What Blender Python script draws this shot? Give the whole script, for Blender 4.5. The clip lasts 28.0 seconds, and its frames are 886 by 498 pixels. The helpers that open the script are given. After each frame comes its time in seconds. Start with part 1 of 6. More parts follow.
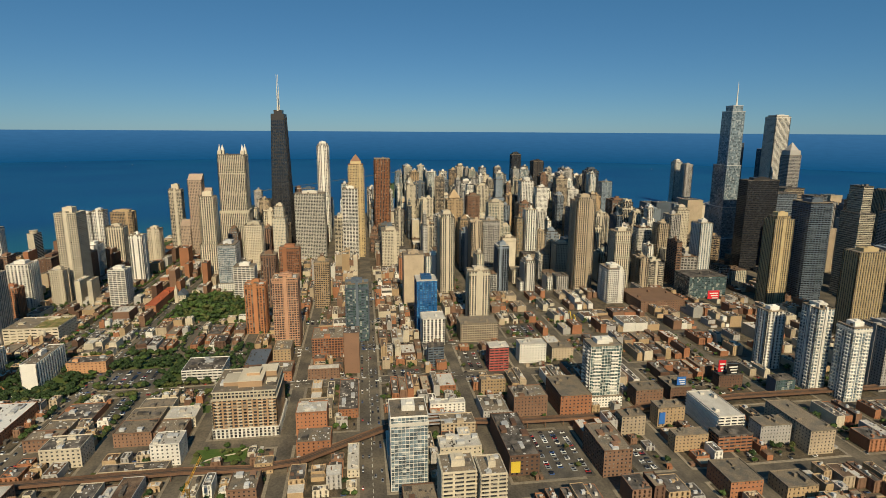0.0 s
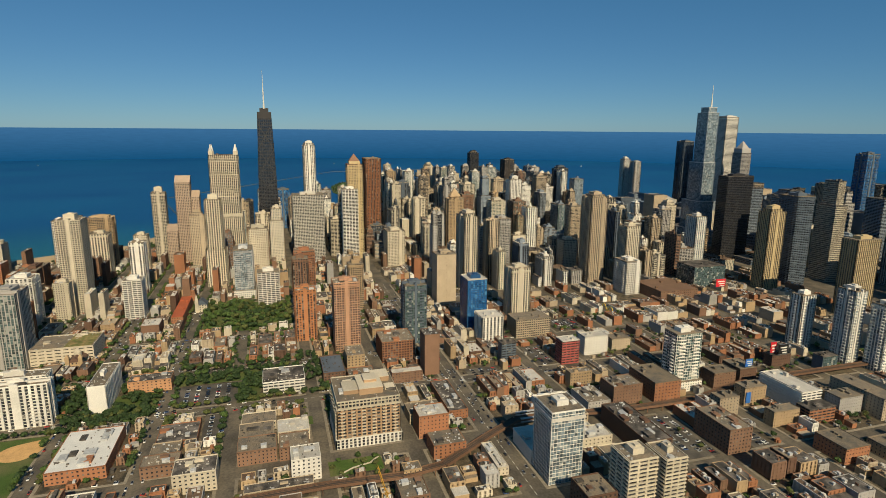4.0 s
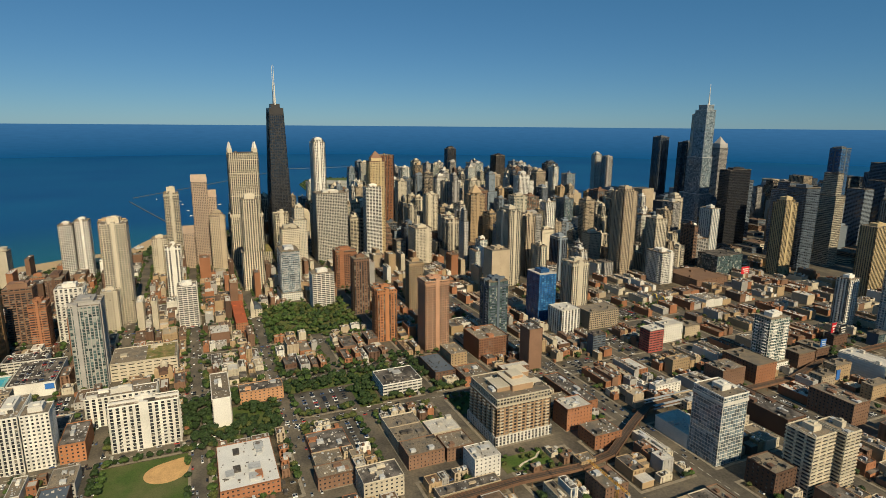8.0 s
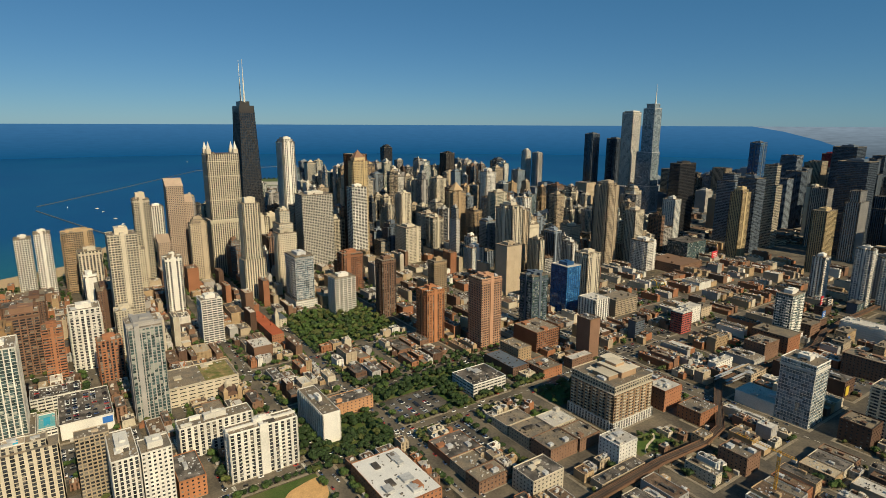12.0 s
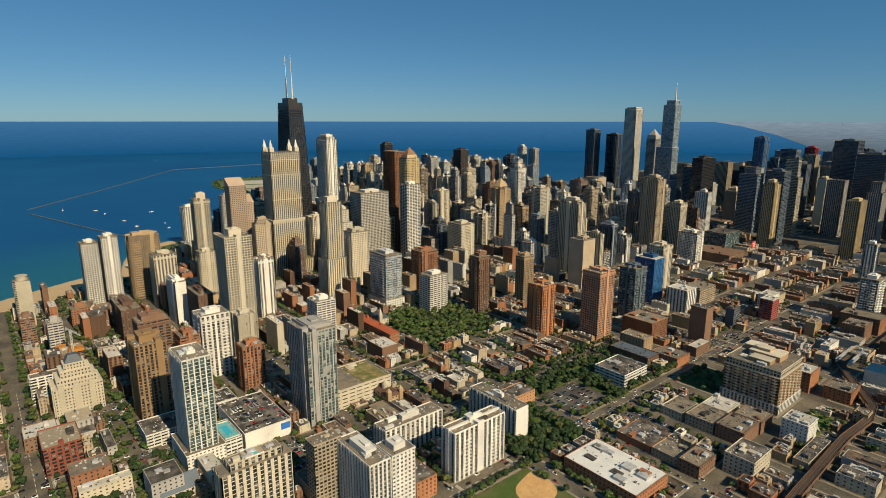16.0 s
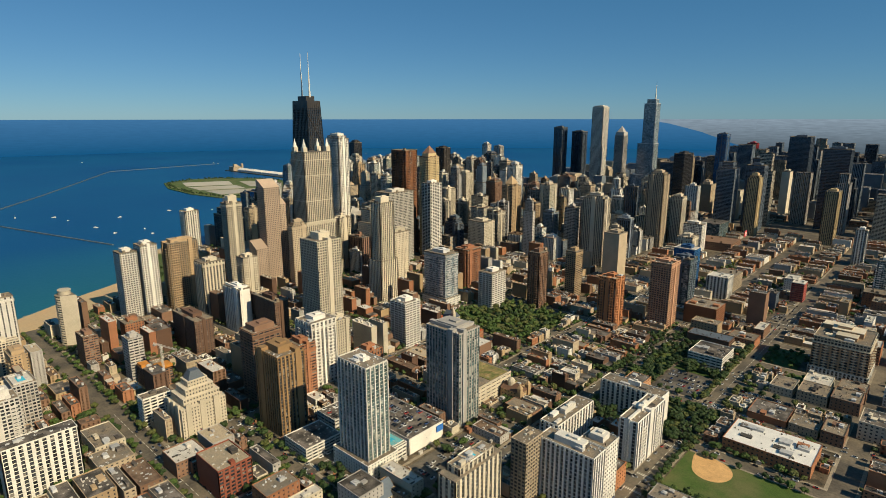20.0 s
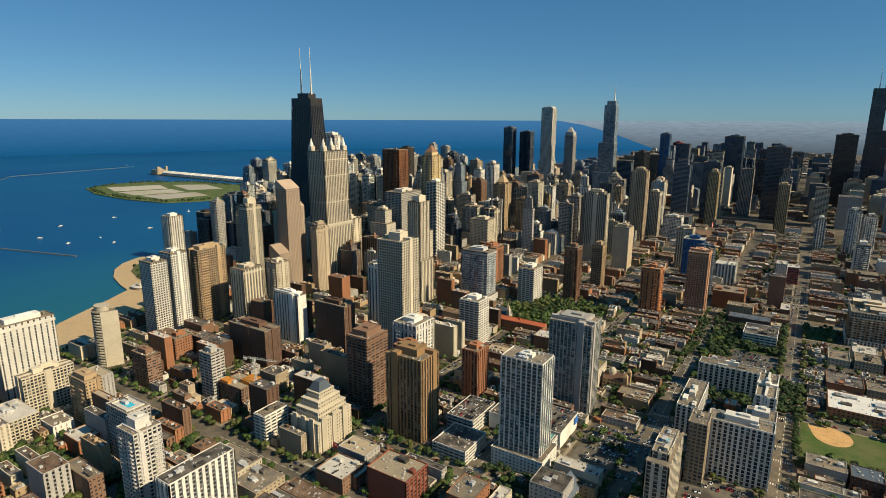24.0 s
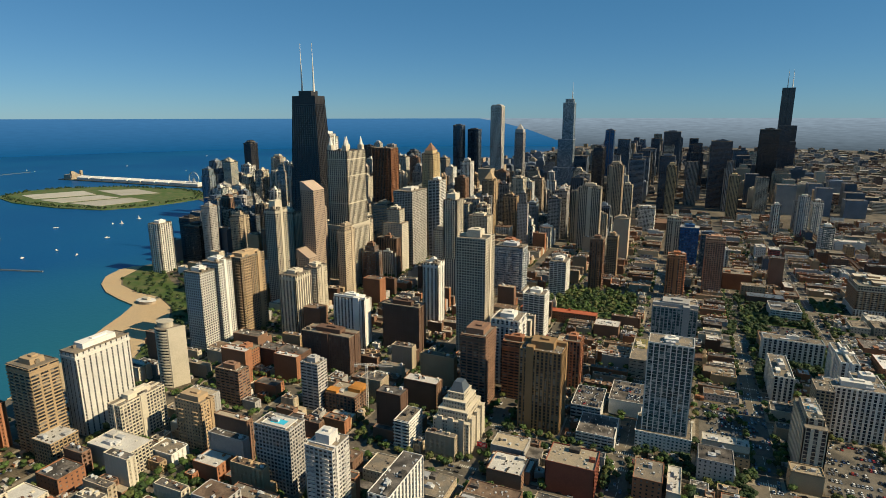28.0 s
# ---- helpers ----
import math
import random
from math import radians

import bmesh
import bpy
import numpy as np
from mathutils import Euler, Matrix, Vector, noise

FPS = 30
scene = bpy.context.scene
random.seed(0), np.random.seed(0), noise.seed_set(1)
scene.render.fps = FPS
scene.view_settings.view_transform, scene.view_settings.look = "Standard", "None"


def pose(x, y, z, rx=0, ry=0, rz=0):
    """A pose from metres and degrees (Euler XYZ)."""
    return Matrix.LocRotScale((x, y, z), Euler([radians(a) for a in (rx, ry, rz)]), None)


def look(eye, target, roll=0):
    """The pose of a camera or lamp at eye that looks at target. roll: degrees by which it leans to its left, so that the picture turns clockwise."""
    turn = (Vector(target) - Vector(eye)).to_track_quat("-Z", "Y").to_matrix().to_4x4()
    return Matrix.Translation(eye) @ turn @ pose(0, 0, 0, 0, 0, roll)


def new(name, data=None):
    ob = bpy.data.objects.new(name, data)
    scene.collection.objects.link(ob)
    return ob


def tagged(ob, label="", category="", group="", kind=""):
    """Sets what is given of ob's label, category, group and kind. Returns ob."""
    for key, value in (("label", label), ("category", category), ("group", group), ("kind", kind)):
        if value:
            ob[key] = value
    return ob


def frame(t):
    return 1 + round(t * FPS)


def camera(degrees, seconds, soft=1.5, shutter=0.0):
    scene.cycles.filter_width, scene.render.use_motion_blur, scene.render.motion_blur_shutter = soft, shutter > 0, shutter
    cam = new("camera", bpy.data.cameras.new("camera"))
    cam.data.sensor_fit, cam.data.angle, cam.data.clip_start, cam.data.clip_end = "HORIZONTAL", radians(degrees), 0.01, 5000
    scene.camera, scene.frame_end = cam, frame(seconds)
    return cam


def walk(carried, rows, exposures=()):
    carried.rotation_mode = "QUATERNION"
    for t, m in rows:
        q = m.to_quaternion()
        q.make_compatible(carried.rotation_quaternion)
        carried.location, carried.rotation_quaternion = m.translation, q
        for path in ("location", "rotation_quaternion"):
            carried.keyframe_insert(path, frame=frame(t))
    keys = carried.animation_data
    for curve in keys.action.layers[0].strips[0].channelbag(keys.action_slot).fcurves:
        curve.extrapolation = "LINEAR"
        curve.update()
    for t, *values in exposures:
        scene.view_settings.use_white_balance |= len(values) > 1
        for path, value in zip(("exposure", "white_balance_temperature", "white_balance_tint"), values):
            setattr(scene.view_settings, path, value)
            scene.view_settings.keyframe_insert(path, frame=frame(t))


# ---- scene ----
cam = camera(75.7, 28.0, soft=0.7)
K = 0.72
METRES, EYE, TILT, LEAN, TURN = 1422.0 * K, 283.0 * K, 0.0, 0.0, -98.2
ROWS = [
    (0.0, 0.0, 0.0, 0.0, 0.07, -11.7, -0.32),
    (0.5, -0.0154, 0.0001, 0.0001, -0.56, -11.72, -0.36),
    (1.0, -0.0318, 0.0004, 0.0001, -1.2, -11.73, -0.38),
    (1.5, -0.0486, 0.0004, 0.0003, -1.78, -11.72, -0.38),
    (2.0, -0.0656, 0.0009, 0.0006, -2.5, -11.75, -0.36),
    (2.5, -0.0826, 0.0012, 0.0008, -3.6, -11.76, -0.37),
    (4.5, -0.1502, 0.0073, 0.002, -9.92, -11.93, -0.44),
    (5.0, -0.167, 0.0102, 0.002, -10.91, -12.0, -0.45),
    (5.5, -0.1839, 0.0134, 0.0018, -11.6, -12.06, -0.46),
    (6.0, -0.2012, 0.0166, 0.0018, -12.2, -12.11, -0.46),
    (6.5, -0.2185, 0.0198, 0.002, -12.86, -12.15, -0.43),
    (7.0, -0.2361, 0.0235, 0.0023, -13.67, -12.2, -0.41),
    (7.5, -0.2536, 0.0275, 0.0022, -14.54, -12.22, -0.43),
    (8.0, -0.2712, 0.0319, 0.0023, -15.4, -12.25, -0.42),
    (8.5, -0.2885, 0.0366, 0.0024, -16.3, -12.27, -0.42),
    (9.0, -0.3057, 0.0416, 0.0023, -17.43, -12.27, -0.4),
    (9.5, -0.3225, 0.0471, 0.0024, -18.81, -12.28, -0.37),
    (10.0, -0.3392, 0.0531, 0.0023, -20.46, -12.29, -0.35),
    (10.5, -0.3559, 0.0596, 0.002, -22.29, -12.27, -0.34),
    (11.0, -0.3721, 0.067, 0.0018, -24.07, -12.29, -0.3),
    (11.5, -0.3883, 0.0747, 0.0018, -25.47, -12.33, -0.26),
    (12.0, -0.4046, 0.0828, 0.0018, -26.44, -12.38, -0.22),
    (12.5, -0.4211, 0.0905, 0.002, -27.04, -12.45, -0.15),
    (14.5, -0.4891, 0.1255, 0.0016, -28.86, -12.63, -0.14),
    (15.0, -0.5054, 0.1343, 0.002, -29.61, -12.7, -0.12),
    (15.5, -0.5214, 0.1435, 0.0018, -30.51, -12.69, -0.06),
    (16.0, -0.5376, 0.1523, 0.0021, -31.39, -12.72, -0.04),
    (16.5, -0.5534, 0.1616, 0.0024, -32.23, -12.76, 0.02),
    (17.0, -0.5689, 0.1709, 0.0025, -33.04, -12.79, 0.09),
    (17.5, -0.5843, 0.1807, 0.0026, -33.91, -12.83, 0.15),
    (18.0, -0.5995, 0.1906, 0.0027, -34.89, -12.85, 0.19),
    (18.5, -0.6145, 0.2008, 0.0029, -35.99, -12.88, 0.19),
    (19.0, -0.6291, 0.2114, 0.003, -37.1, -12.91, 0.17),
    (19.5, -0.6436, 0.2224, 0.0033, -38.16, -12.95, 0.12),
    (20.0, -0.6581, 0.2337, 0.0035, -39.25, -12.96, 0.04),
    (20.5, -0.6721, 0.2454, 0.0033, -40.64, -12.93, 0.0),
    (21.0, -0.6860, 0.2577, 0.0030, -42.30, -12.91, -0.16),
    (21.5, -0.6997, 0.2705, 0.0029, -43.92, -12.9, -0.25),
    (23.5, -0.7502, 0.3238, -0.0002, -47.98, -12.76, -0.29),
    (24.0, -0.7621, 0.3366, -0.0002, -48.95, -12.81, -0.2),
    (24.5, -0.7739, 0.3499, -0.0002, -49.94, -12.86, -0.13),
    (25.0, -0.7854, 0.3635, -0.0003, -51.02, -12.89, -0.08),
    (25.5, -0.7964, 0.3772, -0.0005, -52.22, -12.91, -0.03),
    (26.0, -0.8072, 0.3911, -0.0006, -53.44, -12.92, 0.02),
    (26.5, -0.8176, 0.4052, -0.0007, -54.63, -12.92, 0.05),
    (27.0, -0.8277, 0.4196, -0.0006, -55.87, -12.95, 0.05),
    (27.5, -0.8374, 0.4341, -0.0006, -57.21, -12.96, 0.06),
    (28.0, -0.8467, 0.4487, -0.0007, -58.58, -12.98, 0.08),
]
walk(cam, [(t, pose(-1076 * K, 6 * K, EYE, TILT, LEAN, TURN) @ pose(METRES * x, METRES * y, METRES * z, 90 + pitch, roll, yaw)) for t, x, y, z, yaw, pitch, roll in ROWS],
     exposures=[(0.0, -0.03), (8.0, -0.02), (17.0, 0.08), (28.0, 0.29)])

# ---- light ----
SUN_AZ, SUN_EL = 268.0, 37.0
world = bpy.data.worlds.new("sky")
scene.world = world
world.use_nodes = True
wn = world.node_tree
wn.nodes.clear()
sky = wn.nodes.new("ShaderNodeTexSky")
sky.sky_type = "NISHITA"
sky.sun_disc = False
sky.sun_elevation = radians(SUN_EL)
sky.sun_rotation = radians(SUN_AZ)
sky.altitude = 2600
sky.air_density = 1.0
sky.dust_density = 0.7
sky.ozone_density = 3.0
bg = wn.nodes.new("ShaderNodeBackground")
bg.inputs["Strength"].default_value = 0.061
wo = wn.nodes.new("ShaderNodeOutputWorld")
tintn = wn.nodes.new("ShaderNodeMix")
tintn.data_type, tintn.blend_type = "RGBA", "MULTIPLY"
tintn.inputs[0].default_value = 1.0
tintn.inputs[7].default_value = (0.655, 0.845, 0.95, 1)
wn.links.new(sky.outputs[0], tintn.inputs[6])
hazen = wn.nodes.new("ShaderNodeMix")
hazen.data_type = "RGBA"
hazen.inputs[0].default_value = 0.34
hazen.inputs[7].default_value = (0.35, 3.4, 6.5, 1)
wn.links.new(tintn.outputs[2], hazen.inputs[6])
wn.links.new(hazen.outputs[2], bg.inputs[0])
wn.links.new(bg.outputs[0], wo.inputs[0])

sun = new("sun", bpy.data.lights.new("sun", "SUN"))
sun.data.energy = 5.0
sun.data.angle = radians(0.55)
sun.data.color = (1.0, 0.845, 0.575)
ce, az, el = math.cos(radians(SUN_EL)), radians(SUN_AZ), radians(SUN_EL)
sun.matrix_world = look((0, 0, 800), (-math.sin(az) * ce, -math.cos(az) * ce, 800 - math.sin(el)))

# ---- materials ----
MATS = {}


def mat(name, color, rough=0.8, metal=0.0, vary=0.18, scale=0.08, fine=1.5, bump=0.0, tint=None, spec=0.3, island=0.0):
    """Principled surface with stains at two scales and a random shift from object to object."""
    if name in MATS:
        return MATS[name]
    m = bpy.data.materials.new(name)
    m.use_nodes = True
    nt = m.node_tree
    n, l = nt.nodes, nt.links
    b = n["Principled BSDF"]
    b.inputs["Roughness"].default_value = rough
    b.inputs["Metallic"].default_value = metal
    b.inputs["Specular IOR Level"].default_value = spec
    tc = n.new("ShaderNodeNewGeometry")
    n1 = n.new("ShaderNodeTexNoise")
    n1.inputs["Scale"].default_value = scale
    n1.inputs["Detail"].default_value = 4
    n2 = n.new("ShaderNodeTexNoise")
    n2.inputs["Scale"].default_value = fine
    n2.inputs["Detail"].default_value = 3
    l.new(tc.outputs["Position"], n1.inputs["Vector"])
    l.new(tc.outputs["Position"], n2.inputs["Vector"])
    oi = n.new("ShaderNodeObjectInfo")
    add = n.new("ShaderNodeMath")
    add.operation = "ADD"
    l.new(n1.outputs["Fac"], add.inputs[0])
    l.new(n2.outputs["Fac"], add.inputs[1])
    mr = n.new("ShaderNodeMapRange")
    mr.inputs["From Min"].default_value = 0.65
    mr.inputs["From Max"].default_value = 1.35
    mr.inputs["To Min"].default_value = 1 - vary
    mr.inputs["To Max"].default_value = 1 + vary
    l.new(add.outputs[0], mr.inputs["Value"])
    val = mr.outputs[0]
    src = tc.outputs["Random Per Island"] if island else oi.outputs["Random"]
    mr2 = n.new("ShaderNodeMapRange")
    k = island or 0.16
    mr2.inputs["To Min"].default_value = 1 - k
    mr2.inputs["To Max"].default_value = 1 + k
    l.new(src, mr2.inputs["Value"])
    mul = n.new("ShaderNodeMath")
    mul.operation = "MULTIPLY"
    l.new(val, mul.inputs[0])
    l.new(mr2.outputs[0], mul.inputs[1])
    vm = n.new("ShaderNodeVectorMath")
    vm.operation = "SCALE"
    if tint:
        mx = n.new("ShaderNodeMix")
        mx.data_type = "RGBA"
        mx.inputs[6].default_value = (*color, 1)
        mx.inputs[7].default_value = (*tint, 1)
        st = n.new("ShaderNodeMapRange")
        st.inputs["From Min"].default_value = 0.4
        st.inputs["From Max"].default_value = 0.62
        l.new(n1.outputs["Fac"], st.inputs["Value"])
        l.new(st.outputs[0], mx.inputs[0])
        l.new(mx.outputs[2], vm.inputs[0])
    else:
        vm.inputs[0].default_value = color
    l.new(mul.outputs[0], vm.inputs["Scale"])
    l.new(vm.outputs[0], b.inputs["Base Color"])
    if bump:
        bp = n.new("ShaderNodeBump")
        bp.inputs["Strength"].default_value = bump
        bp.inputs["Distance"].default_value = 0.3
        l.new(n2.outputs["Fac"], bp.inputs["Height"])
        l.new(bp.outputs[0], b.inputs["Normal"])
    MATS[name] = m
    return m


def glazing(name, color, rough=0.12, vary=0.6, light=(0.30, 0.29, 0.26), share=0.16, cell=(2.2, 2.2, 2.3), spec=0.6):
    """Window glass over dark rooms: pane by pane a little lighter or darker, some with drawn blinds."""
    if name in MATS:
        return MATS[name]
    m = bpy.data.materials.new(name)
    m.use_nodes = True
    n, l = m.node_tree.nodes, m.node_tree.links
    b = n["Principled BSDF"]
    b.inputs["Specular IOR Level"].default_value = spec
    g = n.new("ShaderNodeNewGeometry")
    sn = n.new("ShaderNodeVectorMath")
    sn.operation = "SNAP"
    sn.inputs[1].default_value = cell
    l.new(g.outputs["Position"], sn.inputs[0])
    wnz = n.new("ShaderNodeTexWhiteNoise")
    l.new(sn.outputs[0], wnz.inputs["Vector"])
    mr = n.new("ShaderNodeMapRange")
    mr.inputs["To Min"].default_value = 1 - vary
    mr.inputs["To Max"].default_value = 1 + vary
    l.new(wnz.outputs["Value"], mr.inputs["Value"])
    vm = n.new("ShaderNodeVectorMath")
    vm.operation = "SCALE"
    vm.inputs[0].default_value = color
    l.new(mr.outputs[0], vm.inputs["Scale"])
    gt = n.new("ShaderNodeMath")
    gt.operation = "GREATER_THAN"
    gt.inputs[1].default_value = 1 - share
    sep = n.new("ShaderNodeSeparateColor")
    l.new(wnz.outputs["Color"], sep.inputs[0])
    l.new(sep.outputs[1], gt.inputs[0])
    mx = n.new("ShaderNodeMix")
    mx.data_type = "RGBA"
    mx.inputs[7].default_value = (*light, 1)
    l.new(gt.outputs[0], mx.inputs[0])
    l.new(vm.outputs[0], mx.inputs[6])
    l.new(mx.outputs[2], b.inputs["Base Color"])
    b.inputs["Roughness"].default_value = rough
    MATS[name] = m
    return m


CONC = mat("cream_concrete", (0.54, 0.475, 0.36))
WHITE = mat("white_concrete", (0.68, 0.65, 0.58))
GREY = mat("grey_concrete", (0.38, 0.36, 0.33))
TAN = mat("tan_stone", (0.43, 0.345, 0.24))
GOLD = mat("golden_limestone", (0.50, 0.385, 0.21))
BRICK = mat("orange_red_brick", (0.33, 0.148, 0.076), fine=2.5)
RUST = mat("brown_brick", (0.215, 0.125, 0.08), fine=2.5)
DKBR = mat("dark_brown_brick", (0.13, 0.075, 0.05), fine=2.5)
YBR = mat("yellow_brick", (0.40, 0.285, 0.165), fine=2.5)
BLACK = mat("black_steel", (0.034, 0.031, 0.029), rough=0.4, spec=0.5)
DARK = mat("dark_bronze", (0.05, 0.042, 0.036), rough=0.5)
SLATE = mat("slate_grey_metal", (0.095, 0.118, 0.145), rough=0.5)
ROOFT = mat("tar_roof", (0.065, 0.058, 0.050), vary=0.45, scale=0.16, tint=(0.15, 0.13, 0.11))
ROOFW = mat("white_roof_membrane", (0.56, 0.53, 0.47), vary=0.3, scale=0.12, tint=(0.40, 0.37, 0.32))
ROOFG = mat("gravel_roof", (0.27, 0.215, 0.15), vary=0.45, scale=0.16, tint=(0.13, 0.115, 0.092))
UNIT = mat("galvanised_units", (0.45, 0.45, 0.44), rough=0.5, vary=0.3, fine=0.6)
ASPH = mat("asphalt", (0.095, 0.083, 0.066), vary=0.4, scale=0.05, fine=0.6, tint=(0.135, 0.113, 0.082))
PAVE = mat("concrete_pavement", (0.165, 0.128, 0.083), vary=0.6, scale=0.17, fine=0.9, tint=(0.042, 0.037, 0.025))
BLUEG = mat("blue_grey_panels", (0.20, 0.235, 0.27), rough=0.5)
LINE = mat("road_paint", (0.6, 0.58, 0.5), vary=0.3)
GRASS = mat("lawn", (0.062, 0.108, 0.020), vary=0.35, scale=0.05, tint=(0.10, 0.105, 0.038))
SANDM = mat("beach_sand", (0.50, 0.36, 0.20), vary=0.2, scale=0.05, fine=0.8, tint=(0.42, 0.31, 0.18))
CLAY = mat("infield_clay", (0.60, 0.36, 0.15), vary=0.22, scale=0.2)
REDM = mat("red_tile_roof", (0.40, 0.105, 0.045), fine=1.0)
POOL = mat("pool_water", (0.05, 0.40, 0.55), rough=0.15)
TEAL = mat("turquoise_deck", (0.16, 0.44, 0.46))
STEEL = mat("rusty_steel", (0.16, 0.09, 0.055), vary=0.3)
ROOFB = mat("brown_tar_roof", (0.115, 0.075, 0.05), vary=0.4, scale=0.2, tint=(0.17, 0.115, 0.075))
ROOFY = mat("pale_tan_roof", (0.43, 0.35, 0.24), vary=0.35, scale=0.2, tint=(0.30, 0.25, 0.18))
GREENR = mat("planted_roof", (0.16, 0.17, 0.05), vary=0.4, scale=0.2, tint=(0.28, 0.20, 0.09))
GL = glazing("window_glass", (0.038, 0.041, 0.046), share=0.15, light=(0.22, 0.20, 0.17))
GLB = glazing("blue_glass", (0.02, 0.10, 0.26), light=(0.10, 0.28, 0.50))
GLG = glazing("green_grey_glass", (0.06, 0.095, 0.095), light=(0.32, 0.34, 0.30))
GLS = glazing("silver_glass", (0.13, 0.17, 0.19), light=(0.34, 0.37, 0.37), rough=0.08, spec=0.9)
GLK = glazing("black_glass", (0.012, 0.017, 0.026), light=(0.05, 0.055, 0.06), share=0.1, spec=0.9)

# ---- mesh helpers ----
# the plan is drawn in city units; K turns them into metres


class Boxes:
    """Gathers boxes and prisms into one mesh."""

    def __init__(self):
        self.v, self.f = [], []

    def box(self, x0, y0, z0, x1, y1, z1):
        k = len(self.v)
        self.v += [(x0, y0, z0), (x1, y0, z0), (x1, y1, z0), (x0, y1, z0), (x0, y0, z1), (x1, y0, z1), (x1, y1, z1), (x0, y1, z1)]
        self.f += [(k, k + 3, k + 2, k + 1), (k + 4, k + 5, k + 6, k + 7), (k, k + 1, k + 5, k + 4), (k + 1, k + 2, k + 6, k + 5), (k + 2, k + 3, k + 7, k + 6), (k + 3, k, k + 4, k + 7)]
        return self

    def prism(self, low, high, z0, z1):
        """A closed solid between two outlines of as many points."""
        k, n = len(self.v), len(low)
        self.v += [(x, y, z0) for x, y in low] + [(x, y, z1) for x, y in high]
        self.f += [tuple(range(k + n - 1, k - 1, -1)), tuple(range(k + n, k + 2 * n))]
        self.f += [(k + i, k + (i + 1) % n, k + n + (i + 1) % n, k + n + i) for i in range(n)]
        return self

    def mesh(self, name):
        me = bpy.data.meshes.new(name)
        me.from_pydata([(x * K, y * K, z * K) for x, y, z in self.v], [], self.f)
        me.validate()
        return me


def rect(x0, y0, x1, y1):
    return [(x0, y0), (x1, y0), (x1, y1), (x0, y1)]


def ring(cx, cy, rx, ry, n=20, a0=0.0):
    return [(cx + rx * math.cos(a0 + 2 * math.pi * i / n), cy + ry * math.sin(a0 + 2 * math.pi * i / n)) for i in range(n)]


def part(name, shape, material, parent=None, label="", at=None, kind=""):
    """Links a mesh as one object, as a child of parent if one is given."""
    me = shape.mesh(name) if isinstance(shape, Boxes) else shape
    if material and not me.materials:
        me.materials.append(material)
    ob = new(name, me)
    if parent:
        ob.parent = parent
    if at:
        ob.location = (at[0] * K, at[1] * K, at[2] * K)
    return tagged(ob, label=label, kind=kind)


def thing(name, x, y, z, label, category, group="", kind=""):
    ob = new(name)
    ob.location = (x * K, y * K, z * K)
    ob.empty_display_size = 1
    return tagged(ob, label, category, group, kind)

# ---- buildings ----
FOOT = []


def near_stretch(x, y):
    """How far a place lies from the part of the plan close under the flight line."""
    ax, ay, bx, by = -820.0, 120.0, -200.0, 930.0
    t = max(0, min(1, ((x - ax) * (bx - ax) + (y - ay) * (by - ay)) / ((bx - ax) ** 2 + (by - ay) ** 2)))
    return math.hypot(x - ax - t * (bx - ax), y - ay - t * (by - ay))


GROUND = 0.2
STYLES = {
    # floor height, bay, band share, pier share, band proud, pier proud
    "grid": (3.2, 3.4, 0.34, 0.28, 0.40, 0.40),
    "bands": (3.2, 6.0, 0.48, 0.14, 0.45, 0.30),
    "piers": (3.3, 3.9, 0.18, 0.42, 0.10, 0.80),
    "fins": (3.3, 5.0, 0.18, 0.45, 0.05, 0.90),
    "punched": (3.3, 3.3, 0.48, 0.50, 0.28, 0.32),
    "glass": (3.4, 3.0, 0.14, 0.07, 0.10, 0.12),
    "balcony": (3.1, 7.0, 0.30, 0.20, 1.10, 0.50),
    "office": (3.8, 1.9, 0.30, 0.22, 0.12, 0.22),
    "bluebands": (3.2, 4.2, 0.34, 0.16, 0.15, 0.35),
    "frame": (3.1, 4.3, 0.11, 0.21, 0.08, 0.9),
    "loft": (3.1, 3.7, 0.13, 0.26, 0.08, 0.45),
    "strips": (3.1, 5.2, 0.16, 0.72, 0.12, 0.35),
    "blank": (6.0, 30.0, 0.96, 0.96, 0.1, 0.12),
}


